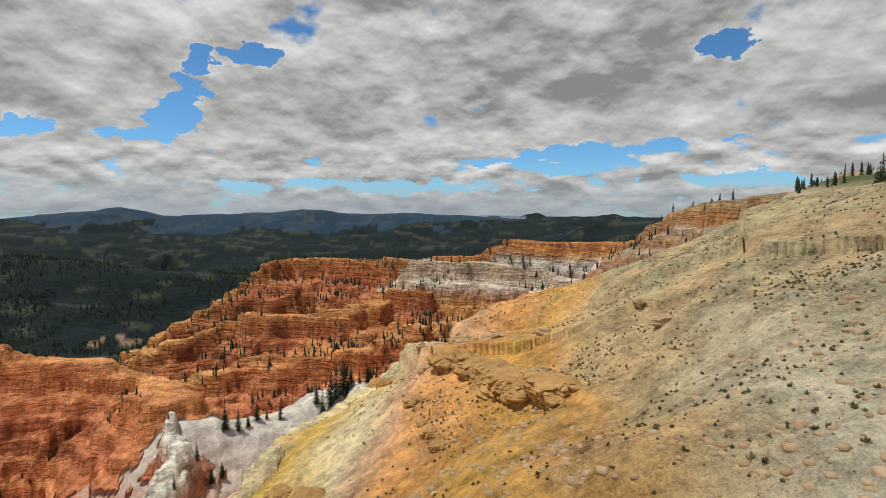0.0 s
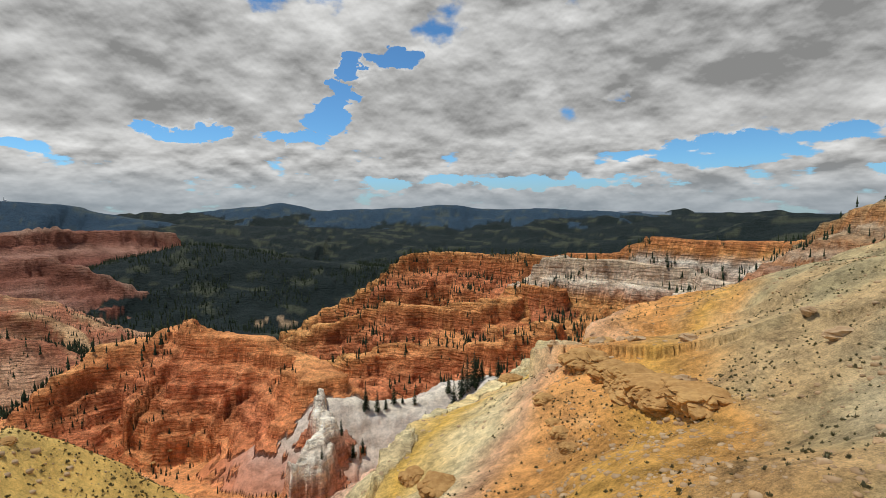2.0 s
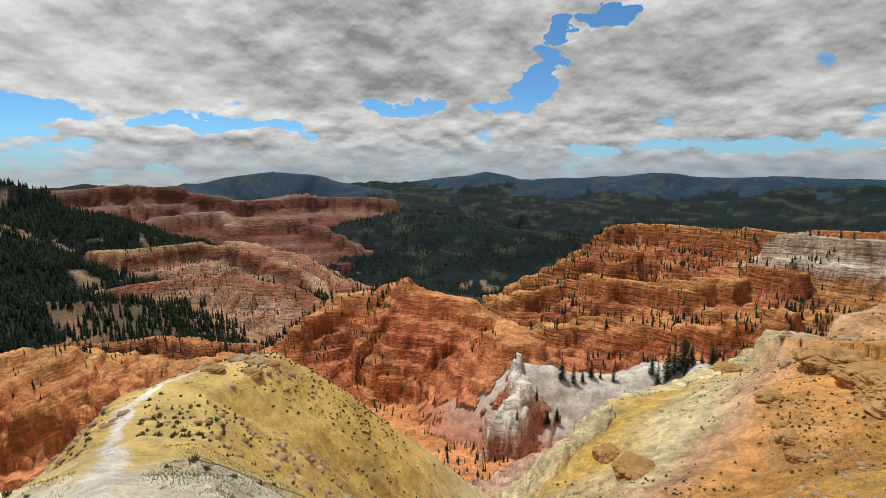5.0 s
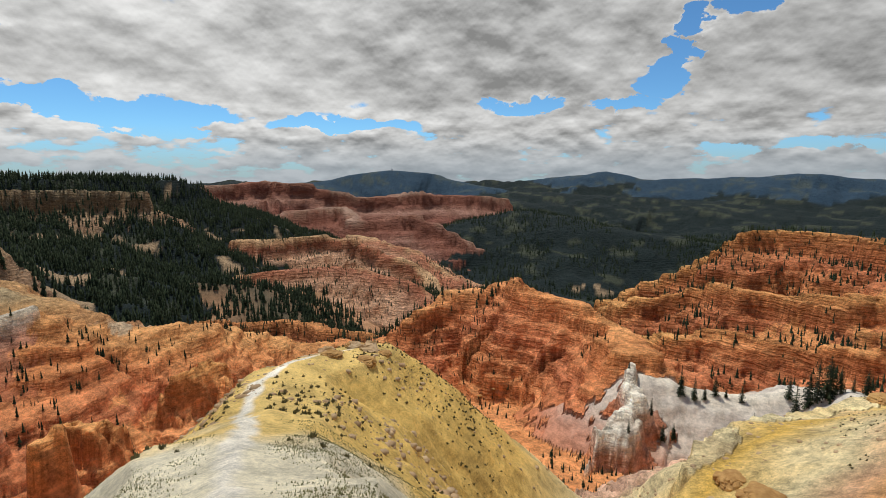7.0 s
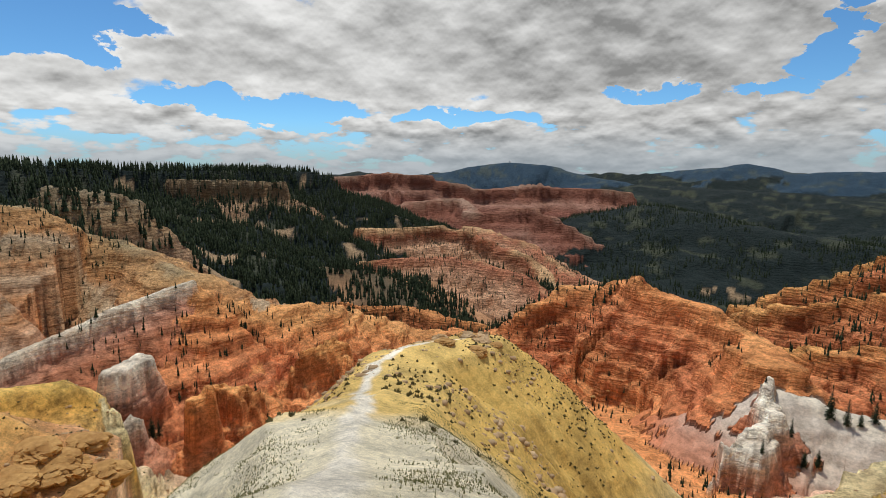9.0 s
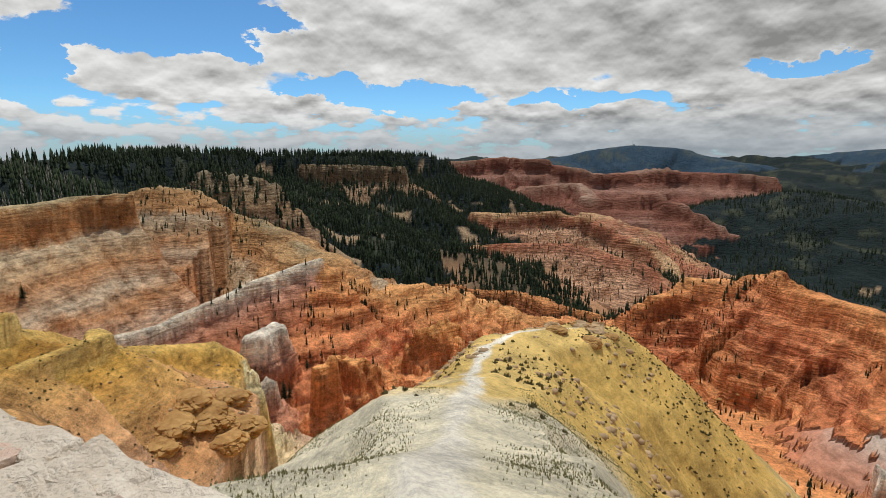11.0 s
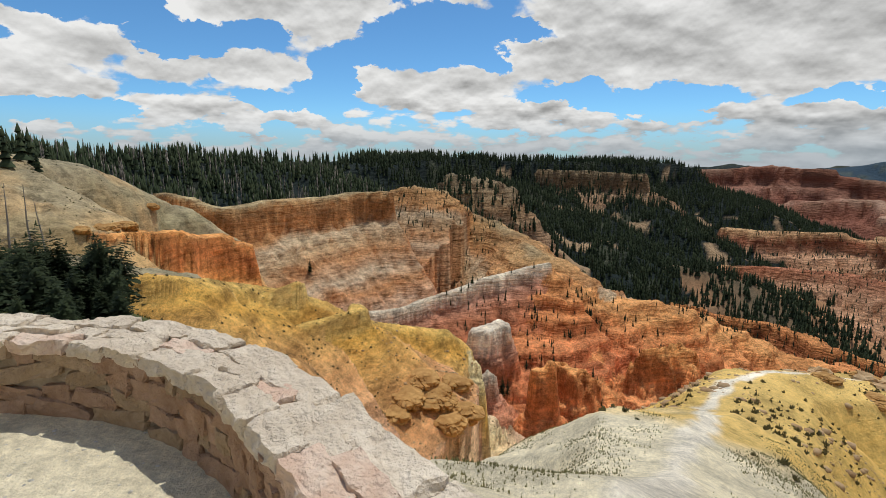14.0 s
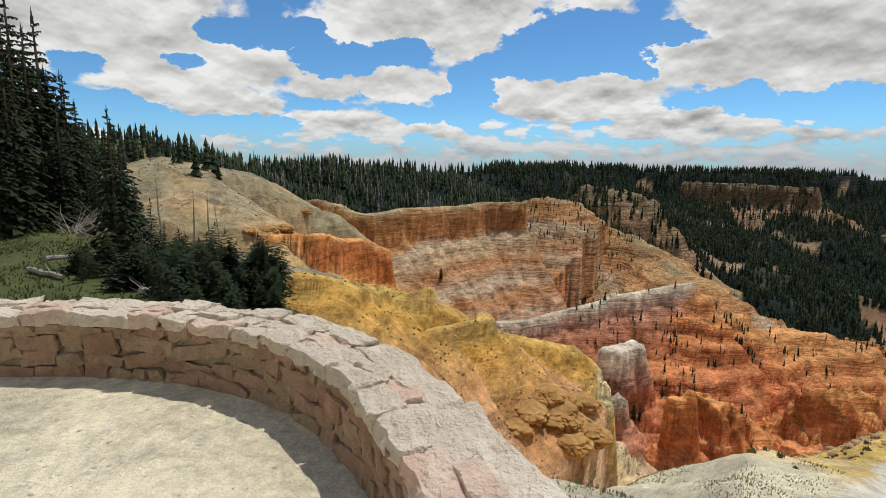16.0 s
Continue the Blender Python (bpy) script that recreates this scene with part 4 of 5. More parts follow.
def from_arrays(name, verts, faces, mat, smooth=False):
    """A mesh of triangles from arrays."""
    me = bpy.data.meshes.new(name)
    me.vertices.add(len(verts))
    me.vertices.foreach_set("co", np.asarray(verts, np.float32).ravel())
    f = np.asarray(faces, np.int32)
    me.loops.add(f.size)
    me.loops.foreach_set("vertex_index", f.ravel())
    me.polygons.add(len(f))
    me.polygons.foreach_set("loop_start", np.arange(0, f.size, 3, dtype=np.int32))
    if smooth:
        me.polygons.foreach_set("use_smooth", np.ones(len(f), bool))
    me.update()
    me.materials.append(mat)
    return me


def repeat(protos, xyz, size, spin, pick, stretch=None):
    """Many small forms joined: prototypes (verts, faces) set down at points, scaled and turned."""
    V, Fc, base = [], [], 0
    for k, (pv, pf) in enumerate(protos):
        m = pick == k
        n = int(m.sum())
        if not n:
            continue
        c, s = np.cos(spin[m])[:, None], np.sin(spin[m])[:, None]
        sc = size[m][:, None]
        wide = sc if stretch is None else sc * stretch[m][:, None]
        px, py, pz = pv[:, 0][None], pv[:, 1][None], pv[:, 2][None]
        v = np.stack([xyz[m, 0:1] + wide * (c * px - s * py), xyz[m, 1:2] + wide * (s * px + c * py), xyz[m, 2:3] + sc * pz], -1)
        V.append(v.reshape(-1, 3))
        Fc.append((pf[None] + (np.arange(n) * len(pv))[:, None, None]).reshape(-1, 3) + base)
        base += n * len(pv)
    return np.concatenate(V), np.concatenate(Fc)


RNG = np.random.default_rng(7)


def conifer_small(tiers, sides, rng, slim=0.17):
    """A far conifer 1 m high: ragged skirts of branches one over the other."""
    V, Fc = [], []
    for k in range(tiers):
        z0 = 0.06 + 0.80 * k / tiers
        z1 = min(1.0, z0 + 1.25 / tiers)
        r = slim * (1 - k / tiers) ** 0.8 + 0.015
        b = len(V)
        V.append((0, 0, z1))
        for i in range(sides):
            a = 2 * math.pi * (i + 0.5 * (k % 2)) / sides
            q = r * rng.uniform(0.55, 1.15) * (1 if i % 2 == 0 else 0.7)
            V.append((q * math.cos(a), q * math.sin(a), z0 + rng.uniform(-0.03, 0.04)))
        for i in range(sides):
            Fc.append((b, b + 1 + i, b + 1 + (i + 1) % sides))
    return np.array(V), np.array(Fc)


def spread(n, az0, az1, d0, d1, rng):
    """Random points round the lookout, even over the ground."""
    a = np.radians(rng.uniform(az0, az1, n))
    d = np.sqrt(rng.uniform(d0 * d0, d1 * d1, n))
    return -np.sin(a) * d, np.cos(a) * d


def grow(name, label, category, protos, mat, x, y, keep, size, rng, sink=0.03, stretch=True):
    h, rock, deep = land(x, y)
    k = keep(x, y, h, rock, deep)
    x, y, h = x[k], y[k], h[k]
    n = len(x)
    size = size(n)
    v, f = repeat(protos, np.stack([x, y, h - sink * size], 1), size, rng.uniform(0, 6.28, n), rng.integers(0, len(protos), n), rng.uniform(0.75, 1.25, n) if stretch else None)
    return tagged(new(name, from_arrays(name, v, f, mat)), label, category, kind="stuff")


# ---- woods ----
FAR_PROTOS = [conifer_small(3, 5, RNG, s) for s in (0.15, 0.17, 0.19, 0.16)]
MID_PROTOS = [conifer_small(5, 7, RNG, s) for s in (0.15, 0.18, 0.20, 0.16)]


def wooded(x, y, h, rock, deep):
    patch = fbm(x / 60, y / 60, 1201, 3)
    return (is_rock(rock, "forest") & (patch > -0.60)) | (is_rock(rock, "forest_red") & (patch + RNG.uniform(-0.4, 0.4, len(x)) > -0.45 + 0.008 * deep)) | (is_rock(rock, "scar_rock") & (RNG.random(len(x)) < 0.6))


x, y = spread(34000, 58, 132, 430, 1500, RNG)
qx, qy = spread(4200, 98, 152, 200, 430, RNG)
grow("plateau_wood", "dense dark green spruces on the near plateau", "forest", FAR_PROTOS, NEEDLES_FAR, qx, qy, wooded, lambda n: RNG.uniform(6, 12.5, n), RNG)
grow("conifer_forest", "dense dark green spruce forest on the plateau slopes", "forest", FAR_PROTOS, NEEDLES_FAR, x, y, wooded, lambda n: RNG.uniform(9, 19, n), RNG)


# tongues of forest that run down the gullies of the pink slopes
TONGUES = [((-721.7, 537.7, -144.3), (-598.4, 530.9, -189.0), 26, 260), ((-535.0, 313.4, -151.0), (-451.8, 330.9, -170.4), 24, 240)]
tx, ty = [], []
for (x0, y0, _), (x1, y1, _), wide, n in TONGUES:
    u = RNG.random(n)
    tx.append(x0 + (x1 - x0) * u + RNG.normal(0, wide, n))
    ty.append(y0 + (y1 - y0) * u + RNG.normal(0, wide, n))
grow("gully_forest", "dark green spruces running down a gully", "forest", FAR_PROTOS, NEEDLES_FAR, np.concatenate(tx), np.concatenate(ty), lambda x, y, h, rock, deep: rock >= 0, lambda n: RNG.uniform(8, 16, n), RNG)

# grey dead stems among the living trees of the near plateau
STEMS = [conifer_small(4, 3, RNG, q) for q in (0.05, 0.07)]
qx, qy = spread(1500, 98, 152, 190, 460, RNG)
grow("dead_stems", "bare grey dead conifers standing among the living ones", "forest", STEMS, GREY_STEM, qx, qy, wooded, lambda n: RNG.uniform(7, 13, n), RNG)


def valley_wood(x, y, h, rock, deep):
    return is_rock(rock, "valley", "forest") & (fbm(x / 130, y / 130, 1301, 3) > -0.25)


x, y = spread(12000, -6, 62, 1100, 2600, RNG)
grow("valley_forest", "dark green conifer forest on the valley floor", "forest", FAR_PROTOS[:2], NEEDLES_FAR, x, y, valley_wood, lambda n: RNG.uniform(10, 20, n), RNG)


def on_red(x, y, h, rock, deep):
    patch = fbm(x / 45, y / 45, 1401, 3)
    return ~(is_rock(rock, "tan_cliff") & (x > 0) & (RNG.random(len(x)) < 0.85)) & is_rock(rock, "red_rock", "red_orange", "pink_rock", "tan_cliff", "white_rock", "orange_white", "ledge", "shaded_red") & (patch + RNG.uniform(-0.5, 0.5, len(x)) > np.where(is_rock(rock, "pink_rock"), -0.12, 0.10))


x, y = spread(9000, -30, 110, 150, 330, RNG)
grow("slope_pines", "small dark pines dotted over the red slopes", "tree", FAR_PROTOS, NEEDLES_FAR, x, y, on_red, lambda n: RNG.uniform(1.2, 4.0, n), RNG)
x, y = spread(22000, -30, 100, 330, 640, RNG)
qx, qy = spread(14000, 35, 90, 560, 1250, RNG)
x, y = np.concatenate([x, qx]), np.concatenate([y, qy])
grow("scattered_pines", "small dark pines scattered over the far red slopes", "tree", FAR_PROTOS, NEEDLES_FAR, x, y, on_red, lambda n: RNG.uniform(2.5, 8.0, n), RNG)



# ---- the lookout: parapet ----
WALL_LINE = [(-0.2, -6.55), (-1.0, -6.15), (-1.72, -5.45), (-2.2, -4.7), (-2.53, -4.0), (-2.74, -3.2), (-2.72, -2.35), (-2.5, -1.72), (-2.15, -1.17), (-1.76, -0.74), (-1.43, -0.38), (-1.05, 0.05), (-0.5, 0.45), (0.3, 0.62), (1.1, 0.45), (1.9, 0.0), (2.6, -0.7)]
WALL_TOP, HALF = 0.5, 0.21


class Curve:
    """A smooth line on the ground, followed by its length."""

    def __init__(self, pts):
        p = np.array(pts)
        t = np.linspace(0, len(p) - 1, 400)
        i = np.clip(t.astype(int), 0, len(p) - 2)
        f = (t - i)[:, None]
        g = lambda k: p[np.clip(i + k, 0, len(p) - 1)]
        self.p = 0.5 * (2 * g(0) + (g(1) - g(-1)) * f + (2 * g(-1) - 5 * g(0) + 4 * g(1) - g(2)) * f ** 2 + (3 * g(0) - g(-1) - 3 * g(1) + g(2)) * f ** 3)
        self.s = np.concatenate([[0], np.cumsum(np.hypot(*np.diff(self.p, axis=0).T))])
        self.length = self.s[-1]

    def at(self, s, off, z):
        x, y = np.interp(s, self.s, self.p[:, 0]), np.interp(s, self.s, self.p[:, 1])
        e = 0.05
        tx = np.interp(s + e, self.s, self.p[:, 0]) - np.interp(s - e, self.s, self.p[:, 0])
        ty = np.interp(s + e, self.s, self.p[:, 1]) - np.interp(s - e, self.s, self.p[:, 1])
        n = math.hypot(tx, ty) or 1
        return Vector((x + ty / n * off, y - tx / n * off, z))      # + off is towards the terrace


WALL = Curve(WALL_LINE)


def stone_mesh(s0, s1, o0, o1, z0, z1, rough, seed, cuts=3, tilt=0.0):
    """One rubble stone, bent to the wall's line, with worn edges and an uneven face."""
    bm = bmesh.new()
    bmesh.ops.create_cube(bm, size=1.0)
    bmesh.ops.subdivide_edges(bm, edges=bm.edges[:], cuts=cuts, use_grid_fill=True)
    rnd = random.Random(seed)
    lean = rnd.uniform(-tilt, tilt)
    skew = rnd.uniform(-0.5, 0.5) * rough * 3
    for v in bm.verts:
        u, w, q = v.co
        m = sorted((abs(u), abs(w), abs(q)))
        worn = 1 - 0.16 * max(0, m[1] - 0.30) / 0.2 * rough / 0.03 * 0.25
        u2, w2, q2 = u * worn, w * worn, q * worn
        s = (s0 + s1) / 2 + (s1 - s0) * u2 + skew * q
        o = (o0 + o1) / 2 + (o1 - o0) * w2
        z = (z0 + z1) / 2 + (z1 - z0) * q2 + lean * (s1 - s0) * u
        nv = noise.noise_vector(Vector((s * 5.1, o * 5.1 + seed * 3.7, z * 5.1))) + 0.55 * noise.noise_vector(Vector((s * 14, o * 14 + seed, z * 14)))
        nv += 0.35 * noise.noise_vector(Vector((s * 31, o * 31, z * 31 + seed)))
        v.co = WALL.at(s + nv.x * rough, o + nv.y * rough, z + nv.z * rough * 0.8)
    for f in bm.faces:
        f.smooth = False
    bmesh.ops.recalc_face_normals(bm, faces=bm.faces[:])
    return bm


def build_wall():
    wall = tagged(new("parapet_wall"), "low curved parapet of pinkish rubble stone with pale capstones", "wall", kind="structure")
    core = bmesh.new()
    rows = []
    for i in range(121):
        s = WALL.length * i / 120
        rows.append([core.verts.new(WALL.at(s, o, z)) for o, z in ((-HALF + 0.04, -0.9), (-HALF + 0.03, WALL_TOP - 0.04), (HALF - 0.03, WALL_TOP - 0.04), (HALF - 0.05, -0.3))])
    for a, b in zip(rows, rows[1:]):
        for k in range(4):
            core.faces.new((a[k], a[(k + 1) % 4], b[(k + 1) % 4], b[k]))
    part("mortar", core, MORTAR, wall, "sandy mortar bed between the stones")
    rnd = random.Random(5)
    n = 0
    # two faces of rubble, in uneven courses
    for o0, o1, low in ((HALF - 0.13, HALF, -0.06), (-HALF, -HALF + 0.13, -0.5)):
        z = low
        while z < WALL_TOP - 0.13:
            h = rnd.uniform(0.10, 0.19)
            top = min(z + h, WALL_TOP - 0.075)
            if WALL_TOP - 0.075 - top < 0.07:
                top = WALL_TOP - 0.075
            s = rnd.uniform(0, 0.2)
            while s < WALL.length - 0.1:
                w = rnd.choice((rnd.uniform(0.10, 0.2), rnd.uniform(0.2, 0.34), rnd.uniform(0.3, 0.55))) * (1.0 if o1 > 0 else 2.2)
                n += 1
                bm = stone_mesh(s + 0.006, s + w - 0.006, o0, o1 + (0.012 if o1 > 0 else 0) * rnd.random(), z + 0.004 + rnd.uniform(-0.03, 0.02), top - 0.004 + rnd.uniform(-0.02, 0.03), 0.028, n, 5, 0.22)
                part("stone", bm, SHADED_STONE if rnd.random() < 0.55 else SHADED_STONE_TAN, wall)
                s += w
            z = top
    # capstones: broken slabs of many sizes, two or three across
    edges = [-HALF - 0.035, -0.07, 0.08, HALF + 0.03]
    for lane in range(3):
        s = rnd.uniform(-0.2, 0.0)
        while s < WALL.length - 0.1:
            w = rnd.uniform(0.20, 0.56)
            a, b = edges[lane], edges[lane + 1]
            over = rnd.uniform(-0.01, 0.07) if lane == 0 else 0.0
            under = rnd.uniform(-0.01, 0.07) if lane == 2 else 0.0
            n += 1
            zt = WALL_TOP + rnd.uniform(-0.010, 0.010)
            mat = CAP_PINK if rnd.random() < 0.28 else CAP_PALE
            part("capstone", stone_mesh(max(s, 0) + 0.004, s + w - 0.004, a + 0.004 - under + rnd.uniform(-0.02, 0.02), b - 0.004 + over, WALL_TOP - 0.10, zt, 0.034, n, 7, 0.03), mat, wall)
            s += w


build_wall()


# ---- single trees: place, height, form ----
PINES_A = [(-17.9, -40.2, 17.5, 0), (-20.4, -42.4, 17.2, 1), (-23.7, -46.3, 16, 2), (-24.1, -43.8, 14.8, 0), (-28.9, -49.2, 12.5, 1), (-32.6, -52.7, 10, 2), (-17.6, -35.9, 7, 1), (-28.2, -53.0, 15, 1), (-16.2, -38.8, 18, 2), (-22.8, -39.9, 8, 2), (-22.9, -50.0, 17, 1), (-26.0, -51.8, 15.5, 2), (-31.4, -55.8, 13, 0), (-35.1, -58.2, 12, 2), (-18.3, -38.9, 9, 2), (-21.0, -38.7, 6, 0), (-37.5, -59.1, 11, 1), (-12.7, -19.2, 5.9, 0), (-15.2, -22.3, 5.0, 2), (-9.6, -16.4, 1.3, 1), (-26.3, -27.4, 2.6, 1), (-42.5, -55.7, 6.5, 1), (-44.3, -56.7, 5.5, 2), (-38.0, -53.9, 8, 0), (-34.1, -51.8, 9, 2), (-18.8, -38.7, 13, 0), (-20.9, -41.0, 12, 1), (-22.5, -42.4, 12, 2), (-24.4, -43.7, 11, 0), (-25.2, -43.2, 11, 1), (-27.4, -45.4, 10, 2), (-29.8, -47.4, 9, 0), (-31.7, -48.6, 9, 1), (-33.6, -49.7, 9, 2), (-35.7, -50.7, 8, 0), (-39.1, -53.2, 8, 1), (-17.8, -35.8, 9, 2), (-21.8, -38.2, 7, 0), (-24.0, -39.2, 6, 1), (-16.1, -34.4, 8, 2)]
PINES_B = [(-90.2, 209.0, 11.7, 0), (-84.9, 209.5, 10.8, 1), (-81.7, 211.7, 5.7, 2), (-78.8, 214.5, 8.9, 0), (-69.8, 216.9, 8.6, 1), (-75.3, 216.1, 3.9, 2), (-56.3, 225.9, 9.8, 0), (-90.7, 185.4, 7.5, 1), (-83.8, 190.4, 6.6, 2), (-85.7, 185.5, 7.0, 0), (-88.7, 165.1, 5.3, 1), (-62.6, 209.3, 5.5, 2), (-106.8, 196.4, 3.1, 0), (-48.5, 218.7, 14.1, 0), (-46.1, 219.2, 16.3, 1), (-43.0, 219.8, 16.9, 2), (-39.8, 220.4, 10.3, 0), (-36.3, 221.0, 6.5, 1), (-32.7, 221.6, 9.3, 2), (-41.1, 220.2, 6.1, 0), (-51.9, 217.9, 18.2, 1)]
PINES_C = [(-162.3, -34.9, 7, 0), (-161.8, -32.5, 9, 1), (-164.2, -30.5, 8, 2), (-162.6, -28.0, 10, 0), (-163.9, -26.1, 9, 1), (-161.3, -23.4, 11, 2), (-160.6, -21.4, 12, 0), (-159.8, -19.3, 13, 1), (-159.0, -17.9, 12, 2), (-139.8, -6.8, 6, 0), (-140.9, -5.4, 5, 1), (-172.9, -78.7, 5, 2)]
PINES_D = [(153.5, 269.4, 9, 0), (161.5, 270.4, 8, 1), (163.6, 251.5, 6, 2), (69.4, 82.7, 5.5, 0), (71.5, 86.2, 4, 1), (149.0, 371.0, 7, 2), (81.0, 524.0, 12, 0), (87.0, 518.0, 10, 1)]
SNAGS = [(-14.1, -16.9, 3.4), (-14.5, -16.5, 3.6), (-15.6, -16.9, 3.5), (-12.7, -16.8, 3.6), (-77.1, 192.6, 9.0), (-35.6, -48.3, 6), (-27.8, -43.9, 5), (-18.7, -28.4, 4)]
KRUMMHOLZ = [(-11.3, -14.0, 1.5), (-11.6, -13.1, 1.2), (-12.2, -15.9, 1.6), (-11.7, -12.4, 0.9), (-13.0, -15.2, 1.5), (-11.5, -16.4, 1.1), (-14.1, -16.9, 1.5), (-19.2, -39.6, 2.5), (-23.2, -39.7, 2.2), (-41.8, -56.1, 3), (-11.6, -15.0, 2.0), (-12.0, -14.8, 2.0), (-11.7, -13.7, 2.0), (-11.3, -12.7, 1.8), (-10.9, -11.7, 1.6), (-10.8, -11.2, 1.2), (-9.5, -10.3, 1.0), (-10.3, -12.3, 1.7), (-10.6, -13.3, 1.7), (-11.4, -15.2, 1.8), (-10.5, -18.2, 1.5), (-9.7, -10.1, 1.0)]
TANGLES = [(-20.5, -32.0, 2.6), (-14.8, -20.2, 1.5), (-21.9, -35.8, 2.5), (-9.7, -12.7, 0.7), (-19.1, -26.9, 2.2), (-9.7, -12.1, 0.6), (-22.1, -40.4, 2.2), (-13.7, -19.7, 1.3)]
LOGS = [(-11.7, -22.1, -14.0, -21.9), (-10.3, -20.5, -9.7, -17.5), (50.4, 68.5, 51.6, 63.7), (-9.4, -13.5, -10.0, -12.5)]
BOULDERS = [(19.7, 46.0, 1.7), (20.6, 54.2, 1.2), (-3.0, 69.9, 1.3), (-4.5, 59.8, 0.9), (7.0, 65.6, 1.4), (11.9, 60.8, 1.6), (3.0, 73.9, 2.0), (6.7, 79.7, 1.6), (12.5, 25.1, 0.5), (5.6, 19.2, 0.35), (-2.6, 65.9, 1.6), (9.4, 49.1, 2.2), (-38.8, -31.6, 1.0), (-47.1, -33.9, 1.6), (-39.0, 20.4, 1.0), (-38.5, 23.3, 1.2), (-37.1, 23.6, 1.4)]


# rock outcrops that stand out of the slopes: place and width
OUTCROPS_RIGHT = [(1.7, 62.0, 5.5), (4.0, 57.6, 4.5), (5.7, 53.5, 5.0), (7.3, 49.4, 5.5), (8.9, 46.1, 5.0), (9.9, 43.7, 4.5), (3.1, 74.7, 3.5), (-1.1, 46.8, 1.7), (-0.3, 44.4, 1.6), (-1.8, 49.1, 1.3), (-2.8, 54.9, 2.2), (-11.5, 43.3, 3.2), (-16.6, 50.8, 2.6), (-12.2, 98.3, 3.5), (-38.5, 23.6, 1.2), (-39.9, 23.5, 0.9), (-35.3, 19.0, 1.3), (-34.4, 21.6, 1.5), (-36.0, 24.4, 1.0)]
OUTCROPS_LEFT = [(-191.9, 193.3, 2.0), (-183.9, 202.5, 1.6), (-189.5, 201.5, 1.8), (-53.9, -11.9, 4.0), (-50.2, -12.8, 3.5), (-52.5, -10.0, 4.5), (-57.4, -8.6, 3.5), (-52.9, -6.6, 3.5), (-50.1, -8.0, 3.0), (-47.6, -13.3, 2.5), (-63.5, -59.7, 3.0), (-67.2, -59.5, 3.0), (-58.6, -58.5, 2.0), (-98.9, -80.5, 2.5)]


def conifer(name, seed, levels, per, spread_by, mat):
    """A spruce 1 m high: a tapered trunk, whorls of drooping branches with ragged twigs, and gaps between them."""
    rnd = random.Random(seed)
    V, Fc = [], []
    for k in range(levels):
        f = k / (levels - 1)
        z = 0.07 + 0.90 * f ** 0.92
        reach = spread_by * (1 - f) ** 0.75 * rnd.uniform(0.75, 1.15) + 0.012
        for i in range(per if f < 0.75 else per - 3):
            if rnd.random() < 0.10:
                continue
            a = 6.283 * (i + rnd.random() * 0.7) / per + k * 1.1
            L = reach * rnd.uniform(0.6, 1.12)
            ca, sa = math.cos(a), math.sin(a)
            sag = L * rnd.uniform(0.25, 0.55)
            zz = z + rnd.uniform(-0.012, 0.012)

            def at(u, side, dz=0.0):
                r = L * u
                return (ca * r - sa * side, sa * r + ca * side, zz - sag * u * u + dz + 0.02 * u)

            for j in range(3):
                u0, u1 = 0.08 + 0.30 * j, 0.40 + 0.30 * j
                w = L * (0.30 - 0.07 * j) * rnd.uniform(0.7, 1.2)
                b = len(V)
                V.extend([at(u0, 0), at(min(u1, 1.05), 0), at((u0 + u1) / 2 + 0.12, w, -0.012), at((u0 + u1) / 2 + 0.12, -w, -0.012), at((u0 + u1) / 2, 0, -0.035 * (1.2 - f))])
                Fc.extend([(b, b + 1, b + 2), (b, b + 3, b + 1), (b, b + 4, b + 1)])
    b = len(V)
    V.extend([(0.008, 0, 0.94), (-0.008, 0.004, 0.94), (0, -0.008, 0.94), (0, 0, 1.03)])
    Fc.extend([(b, b + 1, b + 3), (b + 1, b + 2, b + 3), (b + 2, b, b + 3)])
    return from_arrays(name, np.array(V), np.array(Fc), mat)


def stick(bm, a, b, r0, r1, sides=6, bend=0.0, seed=0, steps=4):
    """A tapered, slightly crooked stem between two points."""
    a, b = Vector(a), Vector(b)
    axis = (b - a).normalized()
    u = axis.orthogonal().normalized()
    w = axis.cross(u)
    rnd = random.Random(seed)
    rings = []
    for k in range(steps + 1):
        f = k / steps
        c = a.lerp(b, f) + (u * rnd.uniform(-1, 1) + w * rnd.uniform(-1, 1)) * bend * math.sin(math.pi * f)
        r = r0 + (r1 - r0) * f
        rings.append([bm.verts.new(c + (u * math.cos(6.283 * i / sides) + w * math.sin(6.283 * i / sides)) * r) for i in range(sides)])
    for p, q in zip(rings, rings[1:]):
        for i in range(sides):
            bm.faces.new((p[i], p[(i + 1) % sides], q[(i + 1) % sides], q[i]))
    bm.faces.new(rings[0][::-1])
    bm.faces.new(rings[-1])


def height(x, y):
    return float(land(np.array([x]), np.array([y]))[0][0])


def heights(items):
    return land(np.array([q[0] for q in items]), np.array([q[1] for q in items]))[0]


CROWNS = [conifer("crown", 11, 22, 9, 0.20, NEEDLES), conifer("crown", 12, 20, 8, 0.17, NEEDLES), conifer("crown", 13, 24, 9, 0.23, NEEDLES)]


def trunk_mesh():
    bm = bmesh.new()
    stick(bm, (0, 0, -0.04), (0, 0, 0.93), 0.017, 0.004, 7, 0.004, 3, 5)
    me = bpy.data.meshes.new("trunk")
    bm.to_mesh(me)
    bm.free()
    me.materials.append(BARK)
    return me


TRUNK = trunk_mesh()


